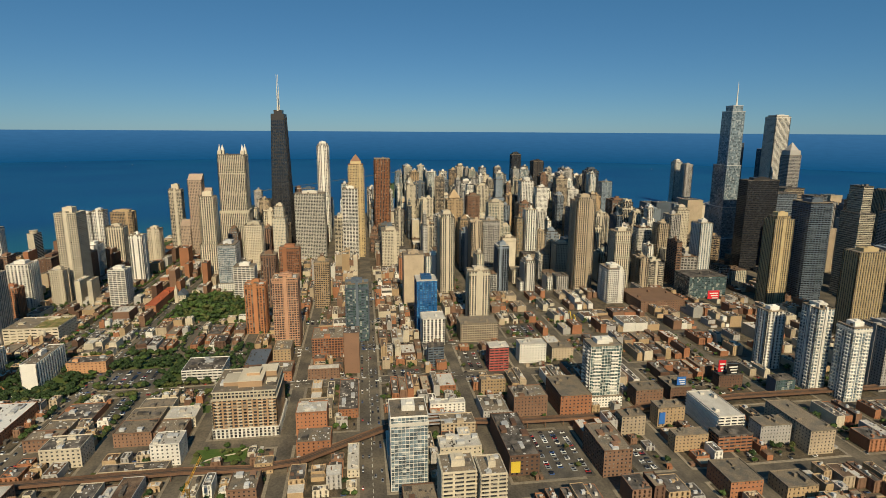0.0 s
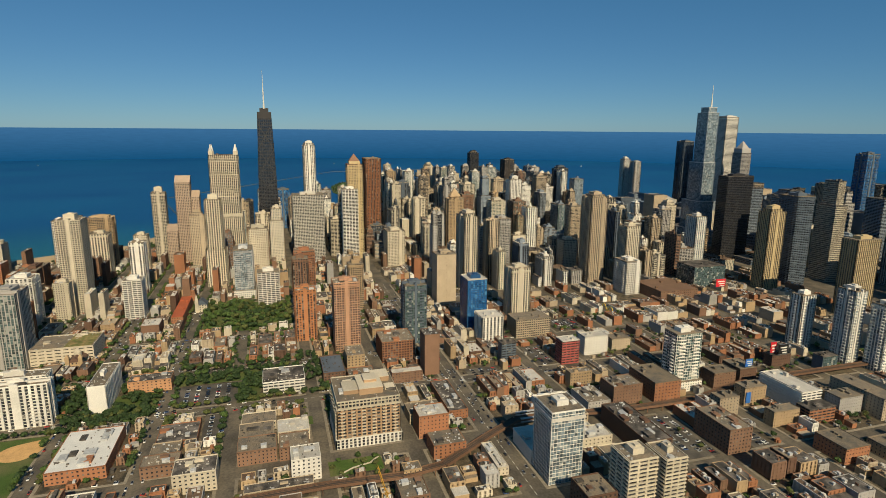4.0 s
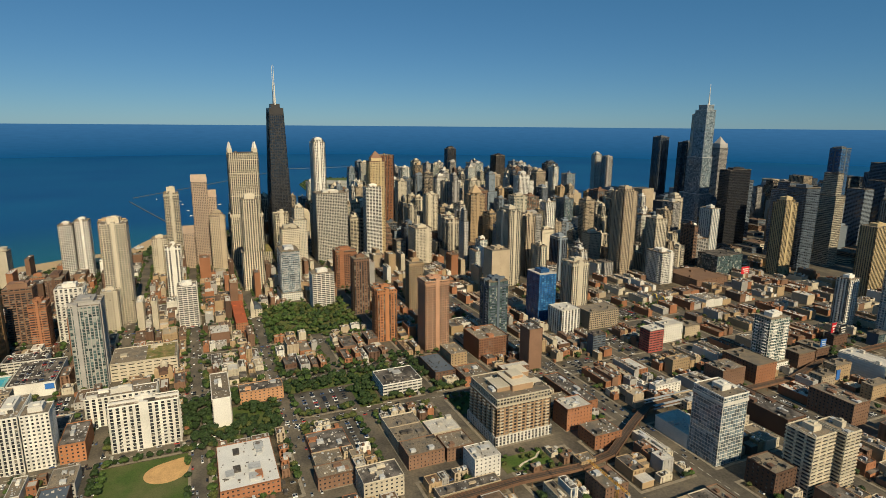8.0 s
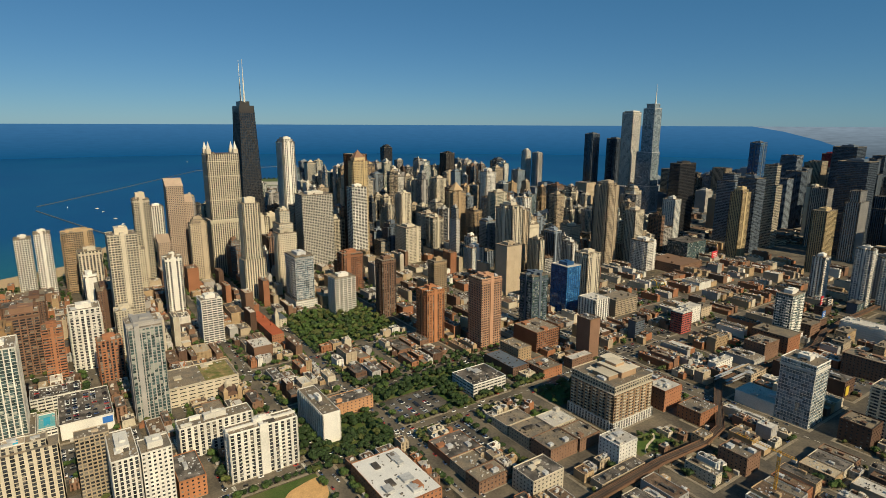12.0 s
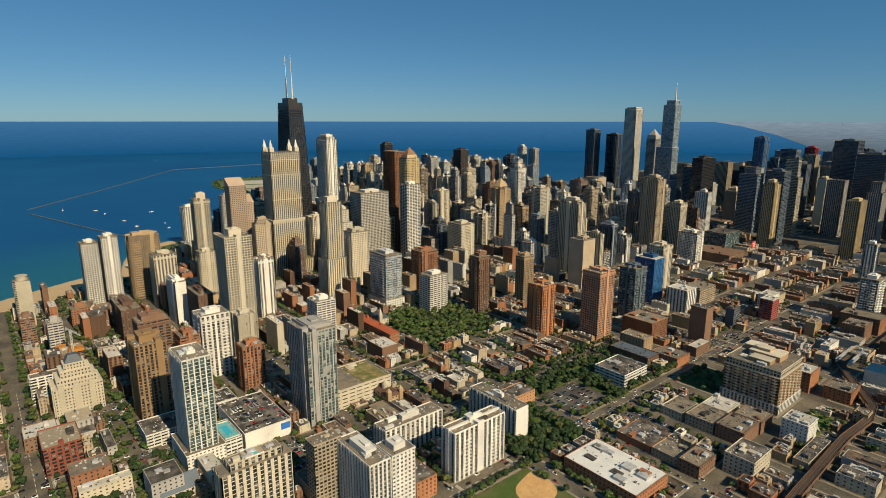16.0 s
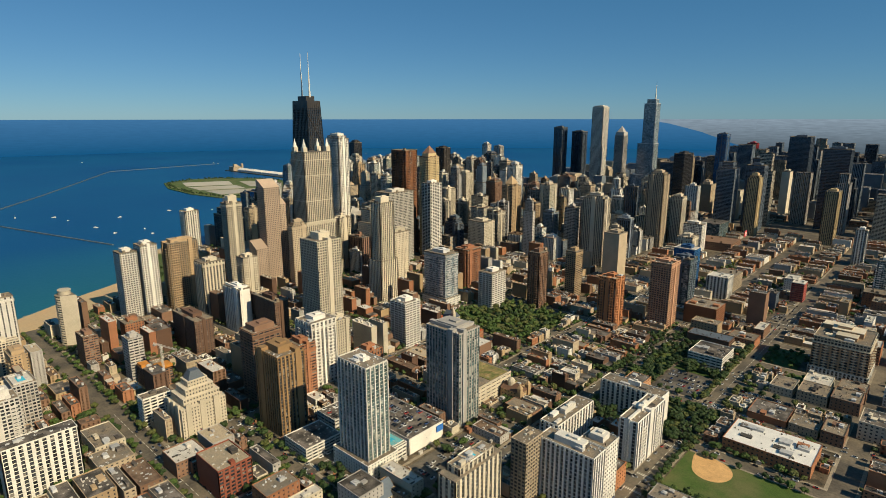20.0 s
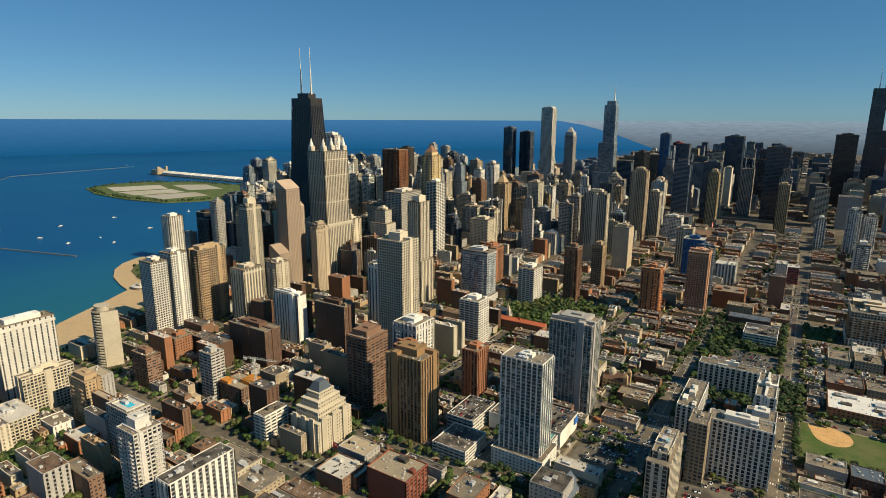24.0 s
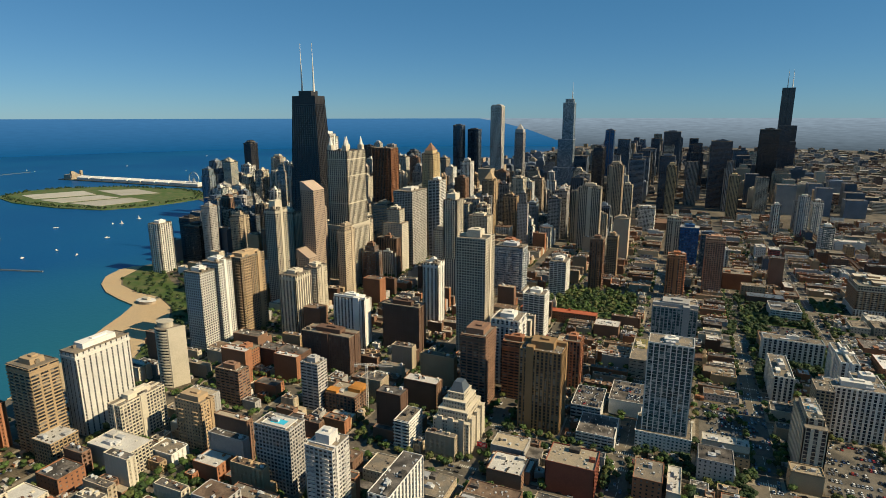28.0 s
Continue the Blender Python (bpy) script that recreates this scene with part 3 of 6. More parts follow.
part("end_hall", Boxes().box(400, -30, 1.5, 450, 30, 22).prism(ring(425, 0, 22, 22, 14), ring(425, 0, 3, 3, 14), 22, 36).box(396, -28, 1.5, 406, -18, 40).box(396, 18, 1.5, 406, 28, 40), TAN, pier, "domed brick hall with two towers")


def strip(name, pts, width, z, material, label, category, thick=2.5):
    """A band of that width along a line of points."""
    b = Boxes()
    L, R = [], []
    for i, p in enumerate(pts):
        a = Vector(pts[max(0, i - 1)])
        c = Vector(pts[min(len(pts) - 1, i + 1)])
        t = (c - a).normalized()
        nrm = Vector((-t.y, t.x)) * width / 2
        L.append((p[0] + nrm.x, p[1] + nrm.y))
        R.append((p[0] - nrm.x, p[1] - nrm.y))
    for i in range(len(pts) - 1):
        q = [R[i], R[i + 1], L[i + 1], L[i]]
        b.prism(q, q, z - thick, z)
    return tagged(part(name, b, material), label, category, "", "structure")


ROCK = mat("breakwater_stone", (0.10, 0.125, 0.14), vary=0.3)
strip("breakwater", [(833, 449), (1129, 527), (1424, 603)], 3.2, 0.7, ROCK, "low stone breakwater in the lake", "breakwater")
strip("breakwater", [(1538, 600), (1980, 324), (2884, -202), (2978, -852)], 3.6, 0.7, ROCK, "low stone breakwater in the lake", "breakwater")

# ---- landmark towers ----
STYLES["hotel"] = (3.1, 4.4, 0.34, 0.34, 0.40, 0.55)
STYLES["braced"] = (3.6, 3.6, 0.34, 0.30, 0.12, 0.25)


def braced_tower(x, y):
    """Tapering black tower with crossed bracing and two masts."""
    FOOT.append((x - 45, y - 30, x + 45, y + 30))
    root = thing("braced_tower", x, y, GROUND, "tapering black steel tower with crossed braces and two white masts", "skyscraper")
    H, a0, b0, a1, b1 = 320.0, 40.0, 25.0, 24.5, 15.0
    part("glazing", Boxes().prism(rect(-a0 + 0.6, -b0 + 0.6, a0 - 0.6, b0 - 0.6), rect(-a1 + 0.6, -b1 + 0.6, a1 - 0.6, b1 - 0.6), 0, H), GLK, root)
    at = lambda z: (a0 + (a1 - a0) * z / H, b0 + (b1 - b0) * z / H)
    for i in range(97):
        z = i * H / 97
        a, b = at(z)
        part("spandrel", Boxes().box(-a, -b, z, a, b, z + 1.1), BLACK, root)
    cols = Boxes()
    for i in range(12):
        s = -1 + 2 * i / 11
        for sy in (-1, 1):
            w = 0.5
            cols.prism(rect(s * a0 - w, sy * b0 - 0.5, s * a0 + w, sy * b0 + 0.5), rect(s * a1 - w, sy * b1 - 0.5, s * a1 + w, sy * b1 + 0.5), 0, H)
    for i in range(8):
        s = -1 + 2 * i / 7
        for sx in (-1, 1):
            w = 0.5
            cols.prism(rect(sx * a0 - 0.5, s * b0 - w, sx * a0 + 0.5, s * b0 + w), rect(sx * a1 - 0.5, s * b1 - w, sx * a1 + 0.5, s * b1 + w), 0, H)
    part("column_grid", cols, BLACK, root, kind="stuff")
    br = Boxes()
    for k in range(5):
        z0, z1 = k * 59.0, min(k * 59.0 + 59, H - 22)
        (p0, q0), (p1, q1) = at(z0), at(z1)
        for sg in (-1, 1):
            for sy in (-1, 1):
                br.prism(rect(sg * -p0 - 0.9, sy * q0 - 0.7, sg * -p0 + 0.9, sy * q0 + 0.7), rect(sg * p1 - 0.9, sy * q1 - 0.7, sg * p1 + 0.9, sy * q1 + 0.7), z0, z1)
                br.prism(rect(sy * p0 - 0.7, sg * -q0 - 0.9, sy * p0 + 0.7, sg * -q0 + 0.9), rect(sy * p1 - 0.7, sg * q1 - 0.9, sy * p1 + 0.7, sg * q1 + 0.9), z0, z1)
    part("bracing", br, BLACK, root, kind="stuff")
    part("crown", Boxes().box(-a1 - 0.5, -b1 - 0.5, H - 14, a1 + 0.5, b1 + 0.5, H + 1).box(-14, -10, H + 1, 14, 10, H + 10), BLACK, root, "plain black top storeys with roof plant")
    for mx in (-13, 13):
        m = Boxes()
        for z0, z1, r0, r1 in ((H + 8, H + 22, 2.2, 1.8), (H + 22, H + 56, 1.5, 1.1), (H + 56, H + 94, 0.7, 0.35)):
            m.prism(ring(mx, 0, r0, r0, 10), ring(mx, 0, r1, r1, 10), z0, z1)
        part("mast", m, WHITE, root, "white antenna mast")


def lantern_tower(x, y):
    """Limestone tower with a setback shaft and four lanterns."""
    FOOT.append((x - 4, y - 84, x + 74, y + 4))
    root = thing("lantern_tower", x, y, GROUND, "cream limestone tower with four pointed lanterns on the roof", "skyscraper")
    facade(root, 0, -78, 70, 0, 0, 26, "piers", CONC, GL)
    roof_top(root, 0, -78, 70, 0, 26, CONC, GREENR, random.Random(4), 3)
    facade(root, 0, -64, 42, 0, 26, 103, "piers", CONC, GL)
    part("setback", Boxes().box(-0.3, -64.3, 101, 42.3, 0.3, 107), CONC, root)
    facade(root, 2, -61, 40, -3, 103, 229, "piers", CONC, GL)
    for z in (143, 188, 215):
        part("belt_course", Boxes().box(1.6, -61.4, z, 40.4, -2.6, z + 1.6), CONC, root)
    roof_top(root, 2, -61, 40, -3, 229, CONC, ROOFT, random.Random(5), 2)
    for cx in (7, 35):
        for cy in (-56, -8):
            lan = part("lantern", Boxes().box(cx - 4, cy - 4, 229, cx + 4, cy + 4, 238), CONC, root)
            part("lantern_roof", Boxes().prism(ring(cx, cy, 3.6, 3.6, 8), ring(cx, cy, 2.6, 2.6, 8), 238, 244).prism(ring(cx, cy, 2.2, 2.2, 8), ring(cx, cy, 0.2, 0.2, 8), 244, 252), WHITE, lan)


def stepped_glass_tower(x, y):
    """Tall silver glass tower that steps back, with a spire."""
    FOOT.append((x - 4, y - 50, x + 84, y + 4))
    root = thing("stepped_glass_tower", x, y, GROUND, "silver-blue glass tower with setbacks and a tall spire", "skyscraper")
    for x0, y0, x1, y1, z0, z1 in ((0, -42, 78, 0, 0, 51), (8, -40, 74, -2, 51, 120), (12, -38, 62, -4, 120, 212), (14, -36, 50, -5, 212, 327), (18, -32, 44, -9, 327, 339)):
        facade(root, x0, y0, x1, y1, z0, z1, "glass", BLUEG, GLS)
        part("setback_roof", Boxes().box(x0 - 0.3, y0 - 0.3, z1 - 0.2, x1 + 0.3, y1 + 0.3, z1 + 1.2), UNIT, root)
    part("spire", Boxes().prism(ring(24, -20, 2.2, 2.2, 10), ring(24, -20, 1.3, 1.3, 10), 339, 358).prism(ring(24, -20, 1.2, 1.2, 10), ring(24, -20, 0.3, 0.3, 10), 358, 390), WHITE, root)


# Bluer and paler than black steel: distance haze put into the metal's colour.
ANODISED = mat("dark_anodised_metal", (0.045, 0.055, 0.07), rough=0.45)


def tube_tower(x, y):
    """Stepped black tower of bundled shafts with two masts."""
    root = thing("bundled_tower", x, y, GROUND, "stepped black tower of bundled shafts with two white masts", "skyscraper")
    s = 23
    for i, row in enumerate(((183, 248, 183), (248, 400, 400), (183, 248, 248))):
        for j, h in enumerate(row):
            facade(root, j * s, i * s, j * s + s, i * s + s, 0, h, "office", ANODISED, GLK)
    for mx in (34, 52):
        part("mast", Boxes().prism(ring(mx, 34, 2, 2, 8), ring(mx, 34, 0.5, 0.5, 8), 400, 472), WHITE, root)


braced_tower(388, 200)
lantern_tower(234, 318)
stepped_glass_tower(68, -782)
tube_tower(-669, -1733)

T = tower
# the lakefront quarter and its towers
T(-68, 507, 36, 34, 146, "grid", CONC, "tall cream concrete apartment tower with a gridded front", near=True, penth=9, pent=0.45)
T(25, 432, 22, 24, 91, "fins", WHITE, "slim white tower with dark vertical window strips", near=True, pent=0.3)
T(218, 358, 14, 30, 108, "punched", TAN, "tan slab tower with small windows")
T(252, 590, 26, 24, 107, "grid", WHITE, "white gridded apartment tower beside its twin", group="twin towers by the beach")
T(255, 617, 26, 24, 100, "grid", WHITE, "white gridded apartment tower beside its twin", group="twin towers by the beach")
T(251, 552, 24, 46, 104, "grid", YBR, "olive-tan apartment tower with shaded balconies", pent=0.7)
T(180, 534, 26, 34, 83, "fins", CONC, "cream tower with dark vertical stripes", pent=0.5)
T(80, 532, 44, 16, 63, "fins", WHITE, "white tower with a blank lit end wall", blank="w", pent=0.4)
T(285, 438, 20, 28, 149, "grid", CONC, "slender cream tower with a white block on top", penth=12, pent=0.55)


def bowed_tower(x, y, h):
    """Beige tower with a bowed banded front, a blank lit flank and a round plant room."""
    FOOT.append((x - 20, y - 14, x + 20, y + 14))
    root = thing("bowed_tower", x, y, GROUND, "beige apartment tower with a bowed banded front and a blank flank", "tower")

    def plan(grow):
        arc = [((16 + grow) * math.cos(a), -9 + (19 + grow) * math.sin(a)) for a in (math.pi * 0.7 * i / 12 for i in range(13))]
        return arc + [(-16 - grow, -9 - grow), (16 + grow, -9 - grow)]

    part("glazing", Boxes().prism(plan(-0.6), plan(-0.6), 0, h), GL, root)
    nf = int(h / 3.1)
    for i in range(nf):
        z = i * h / nf
        part("spandrel", Boxes().prism(plan(0.5), plan(0.5), z, z + 1.5), CONC, root)
    p = plan(0.7)
    q = [p[12], p[13], (p[13][0] + 2.2, p[13][1]), (p[12][0] + 2.2, p[12][1])]
    part("flank_wall", Boxes().prism(q, q, 0, h + 1.2), CONC, root, "blank beige flank wall")
    part("roof", Boxes().prism(plan(0.6), plan(0.6), h, h + 0.8), ROOFG, root)
    part("plant_room", Boxes().prism(ring(2, -1, 9, 7, 18), ring(2, -1, 9, 7, 18), h + 0.8, h + 6).prism(ring(2, -1, 9.6, 7.6, 18), ring(2, -1, 9.6, 7.6, 18), h + 6, h + 6.8), CONC, root)


bowed_tower(224, 697, 65)
T(208, 806, 20, 54, 80, "strips", WHITE, "broad white apartment slab with thin dark window strips", near=True, pent=0.6)
T(156, 808, 16, 46, 41, "grid", CONC, "cream gridded apartment block", near=True)
T(90, 783, 30, 16, 45, "punched", YBR, "golden brick apartment block with setbacks", pent=0.7)
T(-17, 801, 33, 19, 54, "grid", mat("stone_grey", (0.42, 0.39, 0.35)), "grey slab block with a rooftop pool", near=True, pent=0, plain=True)
T(-72, 826, 22, 21, 66, "grid", mat("pale_grey_panels", (0.56, 0.53, 0.48)), "pale block with fine gridded walls and a white rooftop box", near=True, pent=0.5, penth=8)
T(118, 709, 30, 16, 37, "bands", RUST, "brown brick slab block with white balconies")
T(163, 650, 18, 24, 27, "punched", BRICK, "stepped red brick apartment block")
T(40, 686, 20, 16, 49, "bands", GREY, "grey apartment tower with striped balconies")
T(-107, 617, 26, 32, 75, "balcony", RUST, "brown brick tower with stacked balconies and a grey hipped cap", near=True, penth=6, pent=0.7)
T(-184, 636, 38, 28, 78, "piers", mat("ochre_brick", (0.29, 0.18, 0.085), fine=2.5), "tall ochre brick tower with ribbed walls", near=True, penth=7, pent=0.55)
T(-184, 536, 18, 24, 51, "piers", BRICK, "red brick slab tower with ribbed walls", near=True)
T(-140, 585, 26, 20, 61, "bands", BRICK, "red brick tower with white balconies", near=True)
T(-123, 558, 30, 32, 73, "fins", WHITE, "white tower with bold vertical fins", near=True)
T(-100, 510, 22, 22, 57, "punched", CONC, "cream apartment block with square windows")
T(-290, 622, 36, 23, 96, "frame", WHITE, "white-framed glass apartment tower with a toothed top", glass=GLG, near=True, pent=0.3, penth=3, base=15, basew=5, basem=WHITE, plain=True)
T(-293, 514, 42, 30, 94, "loft", GREY, "grey-green glass tower on a cream podium", glass=GLG, near=True, pent=0.6)
T(-117, 414, 28, 26, 59, "balcony", WHITE, "slim white tower with round balconies", near=True)
T(199, 461, 22, 26, 74, "punched", CONC, "cream stone apartment tower")
T(47, 309, 22, 28, 159, "piers", CONC, "cream stone tower with an arched window high up", near=True, pent=0.6, penth=9, base=68, basew=4)
T(92, 239, 26, 34, 96, "punched", CONC, "cream stone tower with a stepped top", pent=0.7, penth=6)
T(-45, 260, 46, 30, 83, "glass", UNIT, "blue-grey glass tower with a stepped top", glass=GLS, near=True, base=14, basem=WHITE)
T(-106, 222, 26, 34, 57, "balcony", WHITE, "white tower with dark bands and a curved white cap", near=True, penth=5)
T(-5, 160, 30, 36, 67, "grid", BRICK, "orange brick tower with a dense grid of windows", near=True)
T(200, 152, 40, 66, 146, "grid", mat("grey_marble", (0.58, 0.54, 0.46)), "broad grey marble slab tower", glass=GL, pent=0.5)
T(341, -27, 46, 38, 215, "piers", mat("rust_granite", (0.26, 0.11, 0.05)), "tall rust-red granite tower", pent=0)
T(209, 34, 26, 34, 209, "punched", GOLD, "golden stone tower with a pyramid roof", roof=RUST, top="pyramid", pent=0.7, penth=7)
T(190, 48, 24, 34, 157, "balcony", WHITE, "rounded white tower with stacked balconies")
T(402, 114, 45, 28, 244, "piers", WHITE, "tall pale marble tower with dark vertical strips", pent=0.6)
T(382, -290, 32, 34, 143, "piers", CONC, "cream tower with a stepped top")
T(148, -178, 30, 36, 135, "punched", YBR, "yellow brick tower with peaked gables", top="pyramid")
T(100, -260, 28, 34, 135, "grid", CONC, "pale green-grey tower with many windows", glass=GLG)
T(246, -242, 28, 30, 133, "punched", RUST, "dark red brick tower with small windows")
T(-105, -129, 46, 26, 134, "piers", CONC, "tall cream tower with pale and dark stripes", near=True)
T(-16, -223, 28, 34, 114, "grid", GREY, "grey tower with a gridded front")
T(-8, -265, 18, 28, 78, "blank", CONC, "plain beige tower with blank walls")
T(-301, -68, 34, 30, 75, "bluebands", mat("blue_spandrel", (0.025, 0.085, 0.20), rough=0.3), "royal blue glass tower with a white flat top", glass=GLB, near=True, roof=ROOFW)
T(-268, -150, 28, 32, 78, "piers", CONC, "cream tower with tall window strips", near=True)
T(-329, 30, 26, 30, 81, "glass", SLATE, "grey-green glass tower with flat top", glass=GLG, near=True)
T(-336, 124, 28, 33, 93, "grid", mat("pink_brick", (0.45, 0.255, 0.155)), "pinkish brick tower with a gridded front", near=True, penth=4)
T(-280, 170, 26, 27, 71, "piers", mat("orange_brick", (0.41, 0.18, 0.08)), "orange-brown brick tower with blank corners", near=True, penth=5, pent=0.4, blank="")
T(55, 606, 64, 24, 45, "punched", DKBR, "broad dark brown brick apartment block", blank="", pent=0.5)
T(10, 522, 50, 20, 59, "punched", DKBR, "dark brown brick apartment slab with small windows")
T(212, 842, 30, 24, 80, "balcony", YBR, "tan brick apartment tower by the lake", near=True, pent=0.5)
T(232, 884, 30, 16, 41, "punched", YBR, "tan brick apartment tower by the lake", pent=0.6)
T(-154, 168, 20, 24, 87, "piers", RUST, "rust brick tower with ribbed walls")
T(-168, 84, 18, 24, 77, "grid", YBR, "yellow brick tower beside the rust one")
T(114, -34, 44, 38, 75, "punched", CONC, "cream stone block with a stepped top")
T(-31, -367, 28, 30, 67, "punched", CONC, "cream tower with small windows")
T(-142, -435, 26, 30, 111, "piers", CONC, "cream tower with vertical window strips")
T(-173, -59, 30, 34, 85, "blank", TAN, "plain tan tower with blank walls")
T(824, -531, 36, 30, 157, "glass", WHITE, "pale glass tower near the lake", glass=GLS)
T(887, -323, 34, 28, 161, "grid", CONC, "pale tower with crossed braces")
T(1045, -1225, 30, 30, 167, "piers", WHITE, "pale slender tower near the lake")
T(973, -1227, 36, 30, 161, "piers", GREY, "grey slender tower near the lake")
# the near south-west
T(-668, -12, 32, 30, 64, "glass", WHITE, "white-framed glass apartment tower on the avenue", glass=GLS, near=True, pent=0.35)
T(-726, -45, 24, 24, 51, "balcony", CONC, "cream concrete apartment mid-rise with rooftop deck", near=True, pent=0.4)
T(-733, -71, 24, 18, 52, "balcony", CONC, "cream concrete apartment mid-rise joined to its neighbour", near=True, pent=0.3)
T(-551, -224, 22, 34, 67, "glass", WHITE, "white and glass condominium tower on a white base", glass=GLG, near=True, base=12, basem=WHITE)
T(-445, 465, 16, 56, 43, "fins", WHITE, "white apartment slab with dark window strips", near=True, pent=0.25)
T(-387, 492, 18, 62, 29, "fins", WHITE, "white apartment slab with a grey roof", near=True, pent=0.3)
T(-432, 381, 62, 17, 29, "fins", WHITE, "white apartment slab with a blank white end", blank="w", near=True, pent=0.2)
T(-448, 546, 47, 18, 50, "piers", WHITE, "white apartment tower with glass strips, its wing turning a corner", near=True, plain=True)
T(-448, 527, 22, 21, 50, "punched", WHITE, "white wing of a corner apartment tower with small windows", near=True, plain=True)
T(-240, -663, 26, 36, 143, "piers", GOLD, "tall tan tower with vertical ribs", penth=6)
T(-18, -770, 30, 70, 188, "office", BLACK, "broad black steel office tower", glass=GLK, roof=ROOFT)
T(-232, -732, 42, 40, 169, "bands", SLATE, "dark office tower with pale bands", glass=GLK)
T(-405, -664, 26, 48, 123, "piers", GOLD, "golden ribbed apartment tower")
T(-486, -472, 18, 24, 73, "fins", WHITE, "white tower with dark glass stripes")
T(-547, -483, 24, 20, 95, "loft", WHITE, "white and dark glass tower", glass=GLS)
T(-577, -500, 22, 22, 83, "loft", WHITE, "pale tower with stacked balconies", glass=GLS)
T(-560, -560, 34, 24, 73, "punched", GREY, "tower with a blank white end wall")
T(-122, -370, 36, 34, 163, "piers", TAN, "tall tan tower with close vertical ribs")
T(20, -644, 28, 28, 123, "punched", CONC, "cream tower with a stepped top")
T(-203, -398, 40, 30, 59, "grid", WHITE, "white mid-rise with square windows")
T(-30, -596, 20, 60, 51, "fins", CONC, "cream mid-rise with vertical strips")
# far skyline
T(448, -1177, 46, 46, 328, "piers", mat("white_granite", (0.66, 0.62, 0.54)), "very tall white granite tower", pent=0.8, plain=True)
T(616, -1166, 40, 40, 250, "glass", SLATE, "dark blue-grey glass tower", glass=GLK)
T(575, -1257, 50, 40, 232, "glass", SLATE, "dark glass tower of the far skyline", glass=GLK)
T(347, -1152, 36, 36, 222, "office", GREY, "grey granite tower with a pointed diamond roof", top="pyramid", pent=0.9, penth=14)
T(1259, -617, 34, 40, 188, "office", BLACK, "dark bronze lakeside tower", glass=GLK)
T(687, -535, 36, 34, 190, "piers", DARK, "dark brown tower with pale ribs")
T(594, -675, 34, 40, 165, "glass", SLATE, "dark glass tower of the far skyline", glass=GLK)
T(604, -289, 34, 34, 131, "grid", WHITE, "pale tower with a gridded front")
T(285, -383, 28, 32, 163, "piers", WHITE, "slender white tower with dark strips", penth=8)
T(-234, -1238, 60, 60, 228, "office", SLATE, "broad dark office tower", glass=GLK)
T(3, -1199, 32, 40, 233, "glass", SLATE, "slim dark blue glass tower", glass=GLB)
T(-558, -1255, 60, 50, 238, "office", DARK, "tall dark office tower", glass=GLK)
T(-390, -875, 60, 50, 209, "office", SLATE, "dark rectangular office tower", glass=GLK)
T(-230, -1032, 22, 40, 133, "blank", CONC, "plain pale tower beyond the river")
T(96, -1942, 40, 40, 178, "office", mat("red_steel", (0.35, 0.03, 0.035), rough=0.5), "bright red office tower beyond the river", glass=GLK)

# tall stepped granite towers by the avenue
om = thing("stepped_tower", 253, 386, GROUND, "stepped pink granite tower with slanted roofs", "skyscraper")
FOOT.append((250, 330, 300, 420))
for x0, y0, x1, y1, h in ((0, -30, 24, 0, 173), (8, -46, 30, -24, 141), (-2, 0, 22, 22, 71)):
    facade(om, x0, y0, x1, y1, 0, h, "punched", mat("pink_granite", (0.40, 0.30, 0.22)), GL)
    part("slanted_roof", Boxes().prism(rect(x0, y0, x1, y1), rect(x1 - 4, y0, x1, y1), h, h + 13), MATS["pink_granite"], om)

# towers by the lake front
T(610, 370, 26, 30, 92, "fins", WHITE, "white tower with dark window strips beside the lake")
T(655, 180, 36, 36, 112, "glass", SLATE, "blue-grey glass tower near the lake", glass=GLB)
T(585, 300, 40, 30, 78, "bands", DARK, "dark bronze apartment tower near the lake")
T(640, 270, 30, 26, 84, "office", BLACK, "black glass apartment tower near the lake", glass=GLK)
T(690, 60, 34, 30, 96, "grid", GREY, "grey gridded tower near the lake")


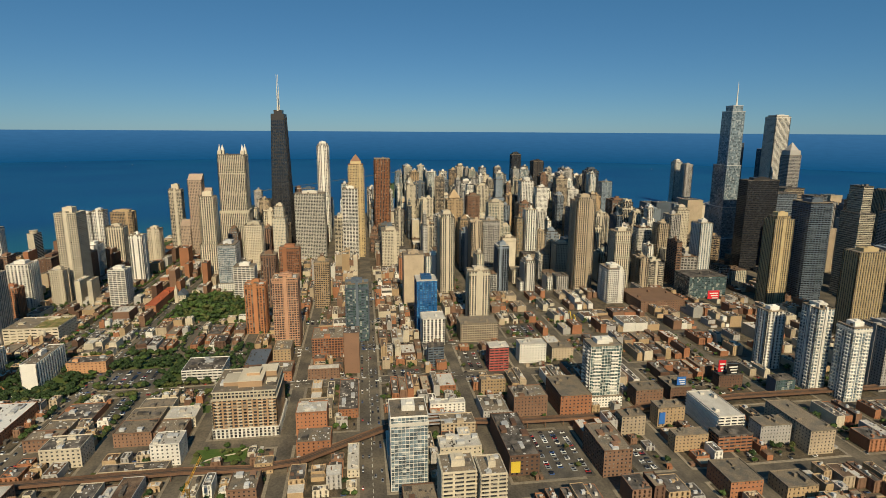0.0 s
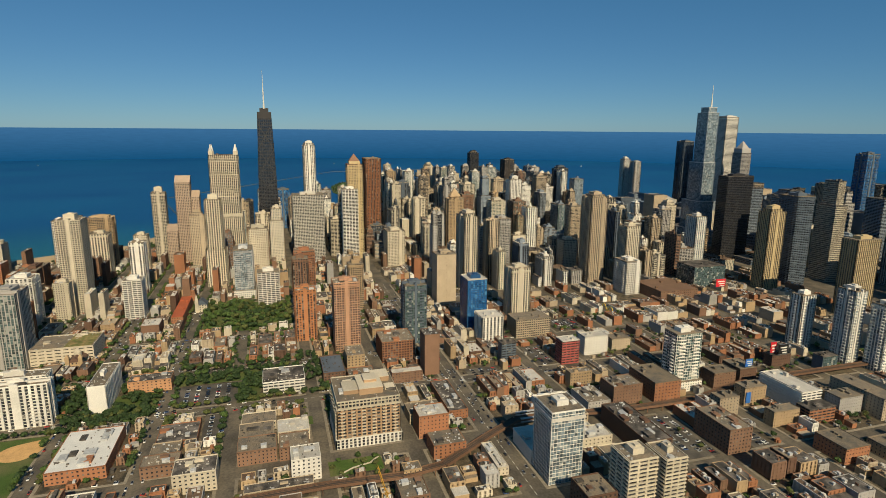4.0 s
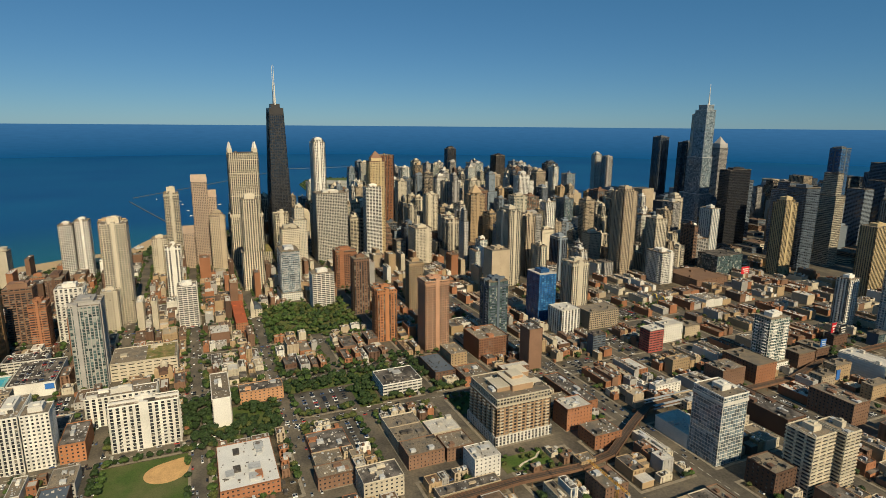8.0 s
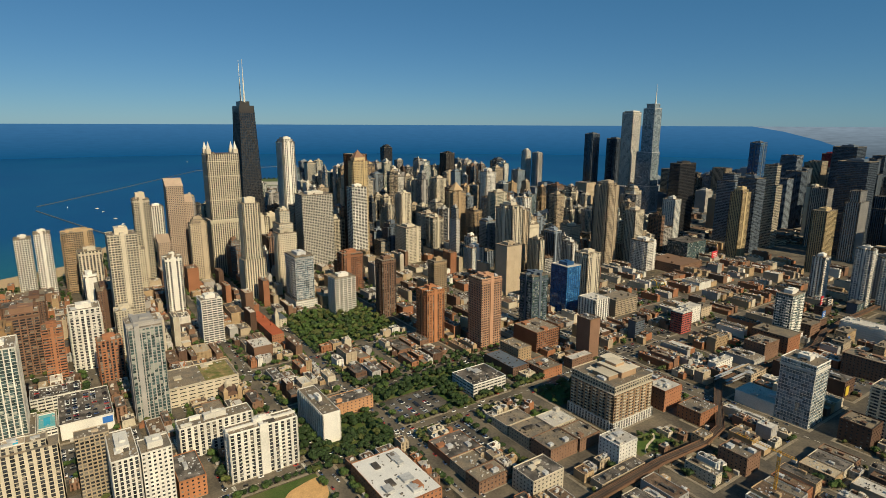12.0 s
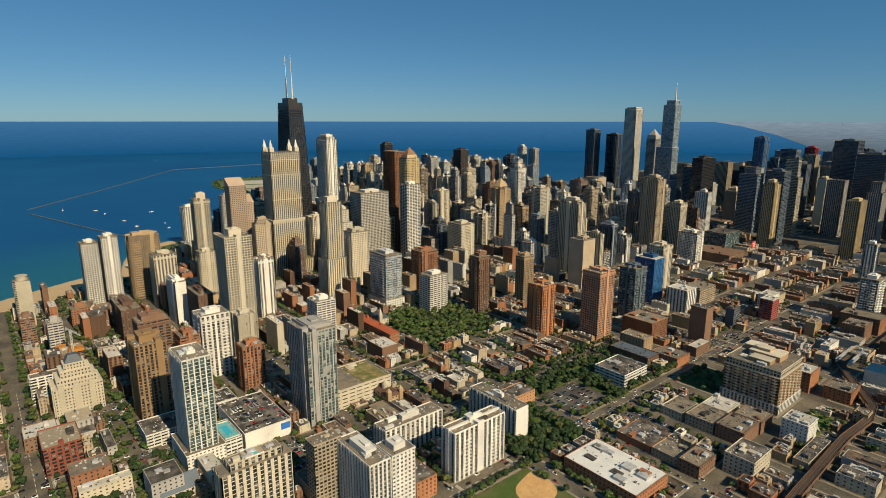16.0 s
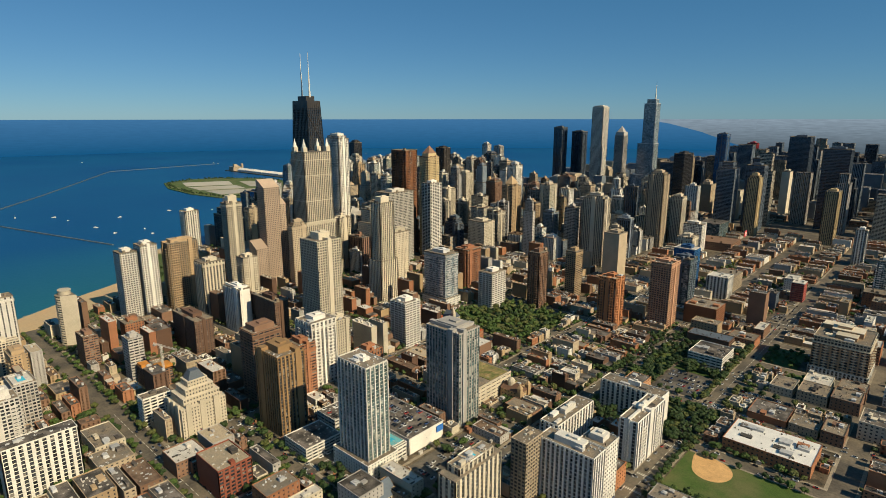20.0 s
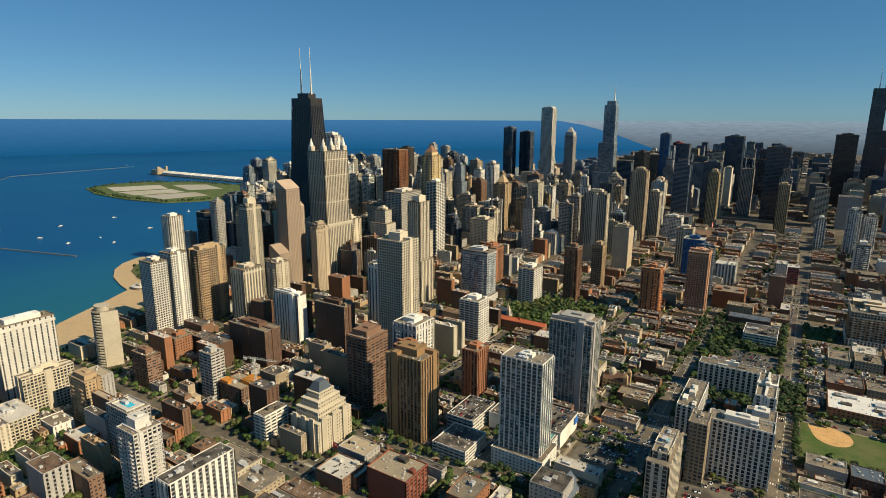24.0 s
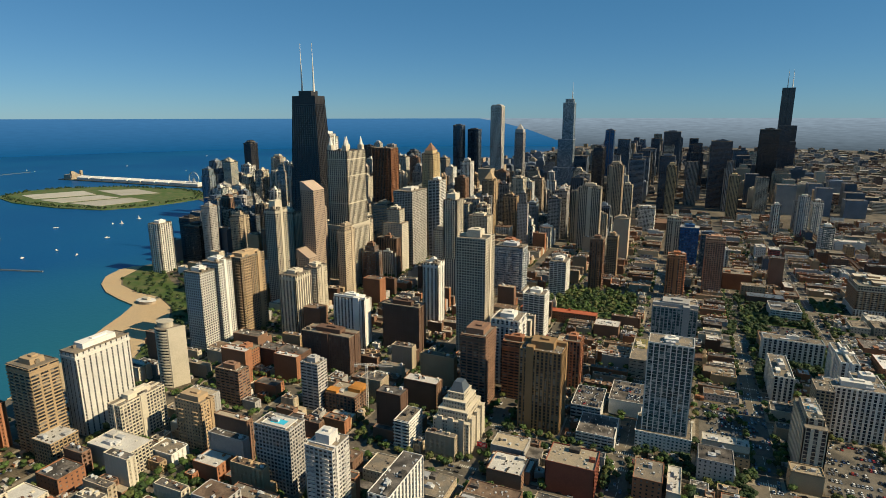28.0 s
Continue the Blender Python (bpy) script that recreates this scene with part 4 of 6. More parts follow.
def terraced_block(x, y, w, d, h):
    """Broad tan brick block on a white podium: balcony stacks, pale top storeys, brick roof boxes."""
    FOOT.append((x - 3, y - d - 3, x + w + 3, y + 3))
    root = thing("terraced_block", x, y, GROUND, "large tan brick apartment block with balconies and a stepped roof", "apartment block")
    tan = mat("tan_brick", (0.37, 0.245, 0.145), fine=2.5)
    facade(root, -1.5, -d - 1.5, w + 1.5, 1.5, 0, 9, "piers", WHITE, GL)
    roof_top(root, -1.5, -d - 1.5, w + 1.5, 1.5, 9, WHITE, ROOFG, random.Random(3), 0, 0.8)
    facade(root, 0, -d, w, 0, 9, h - 7, "hotel", tan, GL)
    facade(root, 0.6, -d + 0.6, w - 0.6, -0.6, h - 7, h, "grid", CONC, GL)
    part("cornice", Boxes().box(-0.6, -d - 0.6, h - 7.4, w + 0.6, 0.6, h - 6.7), CONC, root)
    roof_top(root, 0, -d, w, 0, h, CONC, ROOFG, random.Random(6), 7)
    nf = int((h - 16) / 3.1)
    west = Boxes().box(-1.6, -1.9, 0, 0.1, 1.9, 0.35).box(-1.6, -1.9, 0.33, -1.45, 1.9, 1.2).mesh("balcony")
    north = Boxes().box(-1.9, -0.1, 0, 1.9, 1.6, 0.35).box(-1.9, 1.45, 0.33, 1.9, 1.6, 1.2).mesh("balcony")
    for i in range(nf):
        for j in range(6):
            part("balcony", west, CONC, root, at=(0, -(j + 0.5) * d / 6, 10 + i * 3.1))
            part("balcony", north, CONC, root, at=((j + 0.5) * w / 6, 0, 10 + i * 3.1))
    for x0, y0, x1, y1, hh in ((10, -44, 40, -22, 6), (14, -22, 34, -8, 4), (34, -54, 51, -38, 5), (22, -40, 36, -28, 9)):
        bx = part("roof_box", Boxes().box(x0, y0, h, x1, y1, h + hh), tan, root, "tan brick roof box")
        part("coping", Boxes().box(x0 - 0.3, y0 - 0.3, h + hh, x1 + 0.3, y1 + 0.3, h + hh + 0.5), CONC, bx)


terraced_block(-565, 147, 54, 58, 45)

# ---- streets, blocks and the low-rise city ----
XS = [-960, -860, -770, -680, -578, -455, -352, -243, -126, -18, 85, 185, 300, 400, 490, 590, 690, 790, 900, 1010]
YS = [1500, 1390, 1270, 1150, 1040, 930, 830, 726, 655, 542, 478, 395, 312, 241, 161, 80, 2, -103, -182, -262, -312, -430, -489, -560, -650, -730]
rng = random.Random(11)


def inside(x, y, pts):
    c = False
    for (x0, y0), (x1, y1) in zip(pts, pts[1:] + pts[:1]):
        if (y0 > y) != (y1 > y) and x < (x1 - x0) * (y - y0) / (y1 - y0) + x0:
            c = not c
    return c


LAND = land_pts
SANDP = [(286, 756), (307, 712), (333, 604), (312, 576), (341, 514), (425, 448), (510, 411), (586, 345), (642, 297), (737, 345), (737, 816), (341, 816)]


def clash(x0, y0, x1, y1):
    return any(x0 < b[2] and x1 > b[0] and y0 < b[3] and y1 > b[1] for b in FOOT)


WALLS = [(BRICK, 5), (RUST, 4), (DKBR, 2), (YBR, 4), (CONC, 3), (TAN, 3), (GREY, 3), (WHITE, 1)]
WALLS = [m for m, k in WALLS for _ in range(k)]
ROOFS = [ROOFT, ROOFT, ROOFT, ROOFT, ROOFG, ROOFG, ROOFW, ROOFT, ROOFB, ROOFB, ROOFY]
TALLW = [CONC, CONC, CONC, CONC, WHITE, WHITE, WHITE, GREY, GREY, TAN, TAN, YBR, SLATE, BLUEG, RUST]
WORDS = {SLATE: "slate-grey metal", BLUEG: "blue-grey panelled", BRICK: "red brick", RUST: "brown brick", DKBR: "dark brick", YBR: "yellow brick", CONC: "cream stone", TAN: "tan stone", GREY: "grey concrete", WHITE: "white painted"}
RWORDS = {ROOFB: "brown tar roof", ROOFY: "pale tan roof", TAN: "tan gravel roof", SLATE: "slate-grey metal", BLUEG: "blue-grey panelled", ROOFT: "tar roof", ROOFG: "gravel roof", ROOFW: "white membrane roof", GREY: "grey roof", GREENR: "planted roof"}


class Joined:
    """Many far buildings in one mesh with several materials."""

    def __init__(self):
        self.v, self.f, self.m, self.mats = [], [], [], []

    def add(self, boxes, material):
        if material not in self.mats:
            self.mats.append(material)
        k, i = len(self.v), self.mats.index(material)
        self.v += [(x * K, y * K, z * K) for x, y, z in boxes.v]
        self.f += [tuple(a + k for a in f) for f in boxes.f]
        self.m += [i] * len(boxes.f)

    def link(self, name, label, category):
        me = bpy.data.meshes.new(name)
        me.from_pydata(self.v, [], self.f)
        for m in self.mats:
            me.materials.append(m)
        me.polygons.foreach_set("material_index", self.m)
        return tagged(new(name, me), label, category, "", "stuff")


far_low = Joined()


def far_block(x0, y0, x1, y1, h, wall, roof, g):
    """A building too far off to pick apart: glazed core, frame, roof with its parapet, stair boxes, vents and chimneys."""
    w, d = x1 - x0, y1 - y0
    bay, fh = (4.2, 3.4) if h < 60 else (5.5, 4.2)
    cut = 0.0
    if h < 30 and w > 14 and rng.random() < 0.35:
        # a lower wing at the back
        cut = w * rng.uniform(0.25, 0.45)
        h2 = h * rng.uniform(0.4, 0.75)
        wing = (x0, x0 + cut - 0.3) if rng.random() < 0.5 else (x1 - cut + 0.3, x1)
        far_low.add(Boxes().box(wing[0], y0 + 0.4, 0.1, wing[1], y1 - 0.4, h2), wall)
        far_low.add(Boxes().box(wing[0] - 0.1, y0 + 0.3, h2 - 0.1, wing[1] + 0.1, y1 - 0.3, h2 + 0.4), rng.choice(ROOFS))
        if wing[0] == x0:
            x0 += cut
        else:
            x1 -= cut
    far_low.add(Boxes().box(x0 + 0.4, y0 + 0.4, 0.1, x1 - 0.4, y1 - 0.4, h - 0.2), g)
    nf = max(1, round(h / fh))
    b = Boxes()
    bs = rng.uniform(0.38, 0.6) if h > 16 else rng.uniform(0.5, 0.66)
    for i in range(nf):
        b.box(x0, y0, 0.1 + i * h / nf, x1, y1, 0.1 + i * h / nf + bs * h / nf)
    b.box(x0, y0, h - 0.9, x1, y1, h)
    ps = rng.uniform(0.2, 0.34) if h > 16 else rng.uniform(0.3, 0.41)
    for a0, a1, s in ((x0, x1, 0), (y0, y1, 1)):
        nb = max(2, round((a1 - a0) / bay))
        st = (a1 - a0) / nb
        for j in range(nb + 1):
            p, q = max(a0, a0 + j * st - st * ps), min(a1, a0 + j * st + st * ps)
            if s == 0:
                b.box(p, y0 - 0.05, 0.1, q, y1 + 0.05, h)
            else:
                b.box(x0 - 0.05, p, 0.1, x1 + 0.05, q, h)
    if h > 45 and rng.random() < 0.35:
        # set-back top storeys and a plant box
        e, top = rng.uniform(0.1, 0.24), rng.uniform(0.06, 0.14) * h
        b.box(x0 + w * e, y0 + d * e, h, x1 - w * e, y1 - d * e, h + top)
        b.box(x0 + w * 0.35, y0 + d * 0.35, h + top, x1 - w * 0.3, y1 - d * 0.4, h + top + 4)
    p = rng.uniform(0.4, 1.1)
    for q in ((x0, y0, x1, y0 + 0.4), (x0, y1 - 0.4, x1, y1), (x0, y0, x0 + 0.4, y1), (x1 - 0.4, y0, x1, y1)):
        b.box(q[0] - 0.1, q[1] - 0.1, h - 0.2, q[2] + 0.1, q[3] + 0.1, h + p)
    far_low.add(b, wall)
    far_low.add(Boxes().box(x0 + 0.2, y0 + 0.2, h - 0.1, x1 - 0.2, y1 - 0.2, h + 0.2), roof)
    for m in (UNIT, wall, rng.choice([ROOFW, ROOFT, DKBR])):
        u = Boxes()
        for i in range(rng.randint(1, 3)):
            uw, ud = rng.uniform(0.7, 3.2), rng.uniform(0.7, 3.2)
            ux, uy = rng.uniform(x0 + 0.5, max(x0 + 0.6, x1 - 4)), rng.uniform(y0 + 0.5, max(y0 + 0.6, y1 - 4))
            u.box(ux, uy, h, ux + uw, uy + ud, h + rng.uniform(0.7, 2.8))
        far_low.add(u, m)


def lowrise(x0, y0, x1, y1, h, wall=None, roof=None, style=None, units=None, label="", blank=None, glass=None, name=""):
    wall, roof = wall or rng.choice(WALLS), roof or rng.choice(ROOFS)
    FOOT.append((x0, y0, x1, y1))
    cx, cy, X, Y = (x0 + x1) / 2, (y0 + y1) / 2, (x1 - x0) / 2, (y1 - y0) / 2
    tall = h > 26
    style = style or (rng.choice(["grid", "punched", "piers", "bands", "balcony"]) if tall else "shell")
    lab = label or "%s %s with a %s" % (WORDS.get(wall, "masonry"), "apartment block" if tall else "low building", RWORDS.get(roof, "flat roof"))
    root = thing(name or ("apartment_block" if tall else "low_building"), cx, cy, GROUND, lab, "building")
    if blank is None:
        blank = rng.choice(["ns", "ns", "e", "n", "s"]) if not tall else ""
    if style == "shell":
        shell(root, -X, -Y, X, Y, 0, h, wall, glass or GL, blank, bay=rng.uniform(3.2, 4.4), ws=rng.uniform(0.28, 0.44), hs=rng.uniform(0.38, 0.5))
    else:
        cut = h * rng.uniform(0.72, 0.92) if tall and h > 50 and rng.random() < 0.35 else h
        facade(root, -X, -Y, X, Y, 0, cut, style, wall, glass or GL, False, blank)
        if name != "office_tower" and not label:
            dress(root, X, Y, 0, cut, wall, rng, not tall or style in ("balcony", "blank"), h > 40, h)
        if cut < h:
            part("setback_roof", Boxes().box(-X, -Y, cut - 0.2, X, Y, cut + 0.5), roof, root)
            X, Y = X * rng.uniform(0.6, 0.85), Y * rng.uniform(0.6, 0.85)
            facade(root, -X, -Y, X, Y, cut, h, style, wall, glass or GL, False, blank)
    n = ((1 if near_stretch(cx, cy) < 600 else 0) if tall else rng.randint(1, 2)) if units is None else units
    roof_top(root, -X, -Y, X, Y, h, wall, roof, rng, n, rng.uniform(0.5, 1.2))
    return root


# buildings of the near blocks, one by one
L = lowrise
L(-446, 484, -405, 504, 17, mat("banded_brick", (0.46, 0.20, 0.09)), ROOFT, label="orange and white brick building with a grey roof", blank="")
L(-500, 484, -472, 503, 11, GREY, ROOFG, units=3)
L(-524, 486, -502, 506, 12, DKBR, SLATE, units=0)
L(-393, 310, -372, 354, 13, mat("peach_brick", (0.50, 0.27, 0.14)), ROOFT, label="peach brick walk-up apartments with flat roof", blank="")
def cream_garage(x0, y0, x1, y1, h):
    """Cream parking podium: solid walls cut by long slots, half of the roof planted."""
    FOOT.append((x0, y0, x1, y1))
    cx, cy, X, Y = (x0 + x1) / 2, (y0 + y1) / 2, (x1 - x0) / 2, (y1 - y0) / 2
    root = thing("parking_garage", cx, cy, GROUND, "cream parking garage with slot openings and planted roof beds", "building")
    # The black core behind the open slots stands in for the dark inside.
    shell(root, -X, -Y, X, Y, 0, h, CONC, GLK, "", bay=9.0, ws=0.72, hs=0.26, fh=4.4)
    roof_top(root, -X, -Y, X, Y, h, CONC, ROOFG, random.Random(14), 3, 1.2)
    for i in range(4):
        part("roof_bed", Boxes().box(-X + 3 + i * X * 0.46, -Y + 3, h + 0.1, -X + 2 + (i + 1) * X * 0.46, -Y * 0.05, h + 0.7), GREENR, root)


cream_garage(-281, 414, -230, 483, 20)
L(-207, 352, -175, 376, 16, RUST, ROOFW, style="blank", label="windowless brown brick box with a white roof")
L(-173, 326, -66, 342, 15, BRICK, REDM, label="long brick library with a red tile roof", blank="", units=0)
L(-568, 279, -550, 309, 11, RUST, ROOFG, blank="", units=3)
L(-548, 282, -524, 306, 7, TAN, ROOFG)
L(-522, 270, -488, 305, 6, BRICK, ROOFT, units=3)
L(-598, 247, -574, 280, 17, CONC, ROOFT, label="cream loft building with square windows and a dark roof", blank="", units=4)
L(-570, 200, -545, 233, 13, RUST, ROOFG, blank="", units=3)
L(-543, 202, -516, 233, 11, TAN, ROOFG, units=3)
L(-540, 170, -515, 199, 10, CONC, ROOFW, units=3)
L(-571, 172, -546, 198, 12, RUST, ROOFG, units=3)
L(-606, 165, -584, 189, 20, WHITE, ROOFW, label="white cube-like building with small windows", blank="e", units=4)
L(-620, 172, -608, 226, 6, TAN, ROOFT, label="long low shed beside the railway with a black roof")
L(-512, 200, -490, 232, 8, CONC, ROOFG)
L(-436, 168, -397, 213, 14, WHITE, ROOFT, style="bands", label="white pavilion with long window bands and a grey roof", units=4)
L(-556, 336, -488, 381, 11, BRICK, mat("clean_white_roof", (0.74, 0.72, 0.67), vary=0.16, scale=0.1), label="long brick school with a broad white roof", units=9, blank="")
L(-424, 122, -372, 147, 12, DKBR, SLATE, label="long church hall with a dark pitched roof", blank="ns", units=0)
L(-446, 90, -414, 120, 11, BRICK, ROOFG, blank="", units=3)
L(-400, 96, -366, 117, 20, YBR, ROOFG, blank="")
L(-384, 30, -340, 72, 26, BRICK, ROOFG, style="grid", label="broad red brick residence with rows of windows", units=4)
L(-434, 12, -412, 31, 50, RUST, ROOFT, style="blank", label="slim brown brick tower with blank walls")
L(-457 + 12, 36, -432, 72, 12, RUST, ROOFW, label="red brick building with a white band and roof", blank="")
L(-569, 43, -546, 72, 22, BRICK, ROOFW, label="red brick loft with a white roof and many units", units=7, blank="")
L(-542, 14, -470, 34, 9, BRICK, ROOFT, units=4)
L(-540, 40, -515, 74, 10, TAN, ROOFG)
L(-606, 38, -581, 68, 13, BRICK, ROOFG, blank="", units=3)
L(-674, 90, -649, 112, 16, RUST, ROOFG, blank="", units=4)
L(-629, 85, -617, 100, 9, YBR, ROOFG)
L(-644, 4 + 9, -603, 23, 7, CONC, ROOFW, label="long low shed with a white ribbed roof", units=6)
L(-637, -41, -596, -11, 13, WHITE, ROOFW, style="blank", label="white podium with blank panelled walls", units=3)
L(-716, -50 + 6, -690, -19, 20, DKBR, ROOFG, label="dark brick loft with a gravel roof", blank="", units=4)
L(-567, -221, -520, -188, 22, BRICK, ROOFG, label="long red brick warehouse with gravel roof", blank="", units=5)
L(-562, -176, -536, -141, 21, RUST, ROOFG, label="brown brick loft with big windows", blank="", units=4)
L(-660, -137, -586, -111, 18, DKBR, ROOFT, label="long dark building with a white end and a mural", units=7)
L(-566, -135, -531, -109, 10, GREY, ROOFG, units=6)
L(-512, -145, -500, -118, 18, YBR, ROOFG, label="yellow brick loft with a blank wall")
L(-548, -94, -538, -58, 12, WHITE, ROOFW, blank="ns", units=2)
L(-586, -97, -566, -64, 10, TAN, ROOFG, blank="", units=3)
L(-634, -93, -613, -56, 14, CONC, ROOFW, units=7)
L(-449, -165, -431, -141, 30, mat("pink_panels", (0.42, 0.10, 0.08)), ROOFW, style="bands", label="mid-rise with pink and glass bands")
L(-430, -218, -412, -184, 24, WHITE, ROOFW, label="white block with small square windows", blank="")
L(-426, -255, -408, -227, 16, TAN, ROOFG, blank="")
L(-426, -90, -414, -70, 26, SLATE, ROOFT, style="bands", label="grey metal-clad mid-rise with window bands")
L(-672, -213, -627, -188, 24, RUST, ROOFG, label="large brown brick warehouse with gravel roof", blank="", units=6)
L(-612, -256, -598, -232, 20, TAN, ROOFG, blank="", units=3)
L(-600, -303, -585, -275, 20, YBR, ROOFG, blank="", units=3)
L(-644, -300, -632, -268, 16, YBR, ROOFG, blank="", units=3)
L(-557, -304, -537, -274, 18, RUST, ROOFG, blank="", units=3)
L(-551, -340, -523, -316, 16, DKBR, ROOFG, blank="")
L(-628, -346, -574, -320, 22, WHITE, ROOFW, style="balcony", label="long white apartment building with balconies", units=8)
L(-650, -340, -634, -306, 16, BRICK, ROOFT, style="bands", label="orange brick building with a tall glass entrance")
L(-713, -303, -682, -275, 15, BRICK, ROOFG, label="red brick warehouse with a raised stair box", blank="", units=4)
L(-720, -346, -698, -319, 11, YBR, ROOFG, blank="", units=4)
L(-664, -410, -605, -385, 23, TAN, ROOFG, blank="", units=5, label="long tan brick loft with grey roof and white shed")
L(-645, -382, -628, -351, 20, GREY, ROOFG, blank="", units=3)
L(-553, -462, -538, -438, 18, SLATE, ROOFT, style="glass", glass=GLG)
L(-526, -418, -513, -389, 14, DKBR, ROOFT)
L(-228, 690, -191, 718, 25, mat("deep_red_brick", (0.24, 0.075, 0.045)), ROOFY, style="hotel", label="red-brown brick office block with a raised roof box", units=2)
L(-179, 699, -143, 717, 10, RUST, ROOFW, units=6)
L(-128, 743, -100, 771, 9, TAN, ROOFG, units=5)
L(-234, 607, -201, 644, 12, WHITE, ROOFT, style="bands", label="white banded parking garage beside the tower", units=1)
L(-216, 556, -188, 600, 14, WHITE, ROOFT, style="bands", label="white banded parking deck with a dark roof", units=0)
L(-289, 578.2, -251, 593.6, 13.6, WHITE, ROOFG, style="bands", label="white podium with a turquoise pool terrace", units=0)
L(-291, 533, -220, 577, 15, WHITE, ROOFT, style="blank", label="white-walled parking garage with cars on its roof", units=1)
L(-72, 688, -58, 714, 28, WHITE, ROOFG, style="balcony", units=2)
L(116, 812, 162, 836, 22, CONC, ROOFW, style="grid", label="cream brick apartment block with a pale roof", units=4)
L(-28, 828, 10, 840, 22, RUST, ROOFG, style="punched", units=3)
L(-98, 740, -56, 764, 11, CONC, ROOFG, units=5)
L(-116, 778, -100, 829, 46, WHITE, ROOFT, style="fins", label="white apartment slab with dark window strips", units=3)

L(-355, -102, -323, -71, 36, WHITE, ROOFW, style="fins", label="white mid-rise with tall dark window strips")
L(-350, -176, -318, -123, 26, TAN, ROOFG, style="grid", label="broad tan mid-rise with gridded windows")
L(-194, -621, -145, -551, 38, SLATE, ROOFT, style="glass", label="dark glass mid-rise with flat roof", glass=GLG)
L(-256, -507, -180, -432, 18, RUST, mat("brown_roof", (0.20, 0.12, 0.075)), label="broad low building with a brown roof", units=2)
L(-175, 702, -147, 728, 13, RUST, ROOFW)
L(-275, 677, -254, 705, 20, BRICK, ROOFG, blank="")
L(-288, 666, -278, 702, 12, CONC, ROOFW)
L(-325, 637, -299, 660, 20, GREY, ROOFT)
L(-404, 543, -390, 566, 53, TAN, ROOFG, style="grid", label="slim tan brick tower with many windows")
L(-389, 576, -373, 628, 52, CONC, ROOFG, style="fins", label="cream apartment slab with dark strips and a rooftop pool", units=4)
site = L(2, 656, 36, 682, 20, RUST, ROOFY, style="hotel", label="unfinished brick block with orange netting on top", units=3)
part("netting", Boxes().box(-17, -13, 20, -3, 2, 24).box(4, 3, 20, 16, 12, 23), mat("orange_netting", (0.62, 0.26, 0.05), vary=0.3), site, "orange site netting")
# stepped cream tower with a dark cap
L(186, 826, 210, 850, 22, YBR, ROOFW, style="grid", label="cream brick apartment block with a pale roof", units=3)
L(146, 850, 172, 872, 14, BRICK, ROOFT, blank="")
deco = thing("stepped_block", -121, 699, GROUND, "stepped cream stone apartment tower with a dark hipped cap", "tower")
FOOT.append((-123, 655, -86, 701))
for i, h0, h1 in ((0, 0, 29), (3, 29, 37), (6, 37, 44), (9, 44, 50)):
    shell(deco, i, -42 + i * 1.3, 33 - i, -i * 1.3, h0, h1, CONC, GL, bay=2.8, name="tier")
    part("tier_roof", Boxes().box(i - 0.2, -42.2 + i * 1.3, h1 - 0.1, 33.2 - i, -i * 1.3 + 0.2, h1 + 0.5), CONC, deco)
part("cap", Boxes().prism(rect(10, -29, 23, -13), rect(13, -25, 20, -17), 50, 58), SLATE, deco)
for k in range(3):
    part("bay_front", Boxes().box(4 + k * 10, -0.5, 0, 9 + k * 10, 1.2, 33), CONC, deco)
    part("bay_front", Boxes().box(-1.2, -9 - k * 13, 0, 0.5, -4 - k * 13, 33), CONC, deco)

# open ground: parks, field, car parks, the railway's strip
PARKS = [(-606, 112, -584, 158), (-512, 165, -496, 198), (-215, 172, -75, 300), (-388, 172, -361, 304), (-598, 404, -468, 472), (-500, 92, -464, 150), (-446, 318, -396, 388), (-446, 216, -392, 240)]
LOTS = [(-442, 245, -391, 302), (-668, -184, -592, -140), (-440, -138, -382, -115), (-360, 515, -302, 600), (-448, 552, -390, 640), (-668, -243, -628, -222), (-520, 246, -466, 268), (-446, -60, -430, -20), (-330, -240, -290, -200)]
RAIL = [(-632, 760), (-629, 290), (-626, 158), (-630, 102), (-624, 64), (-590, 10), (-570, -26), (-571, -60), (-581, -140), (-582, -230), (-564, -300), (-560, -390), (-560, -740)]
for p in PARKS + LOTS:
    FOOT.append(p)
for (x0, y0), (x1, y1) in zip(RAIL, RAIL[1:]):
    n = max(1, int(math.hypot(x1 - x0, y1 - y0) / 12))
    for i in range(n + 1):
        cx, cy = x0 + (x1 - x0) * i / n, y0 + (y1 - y0) * i / n
        FOOT.append((cx - 8, cy - 8, cx + 8, cy + 8))


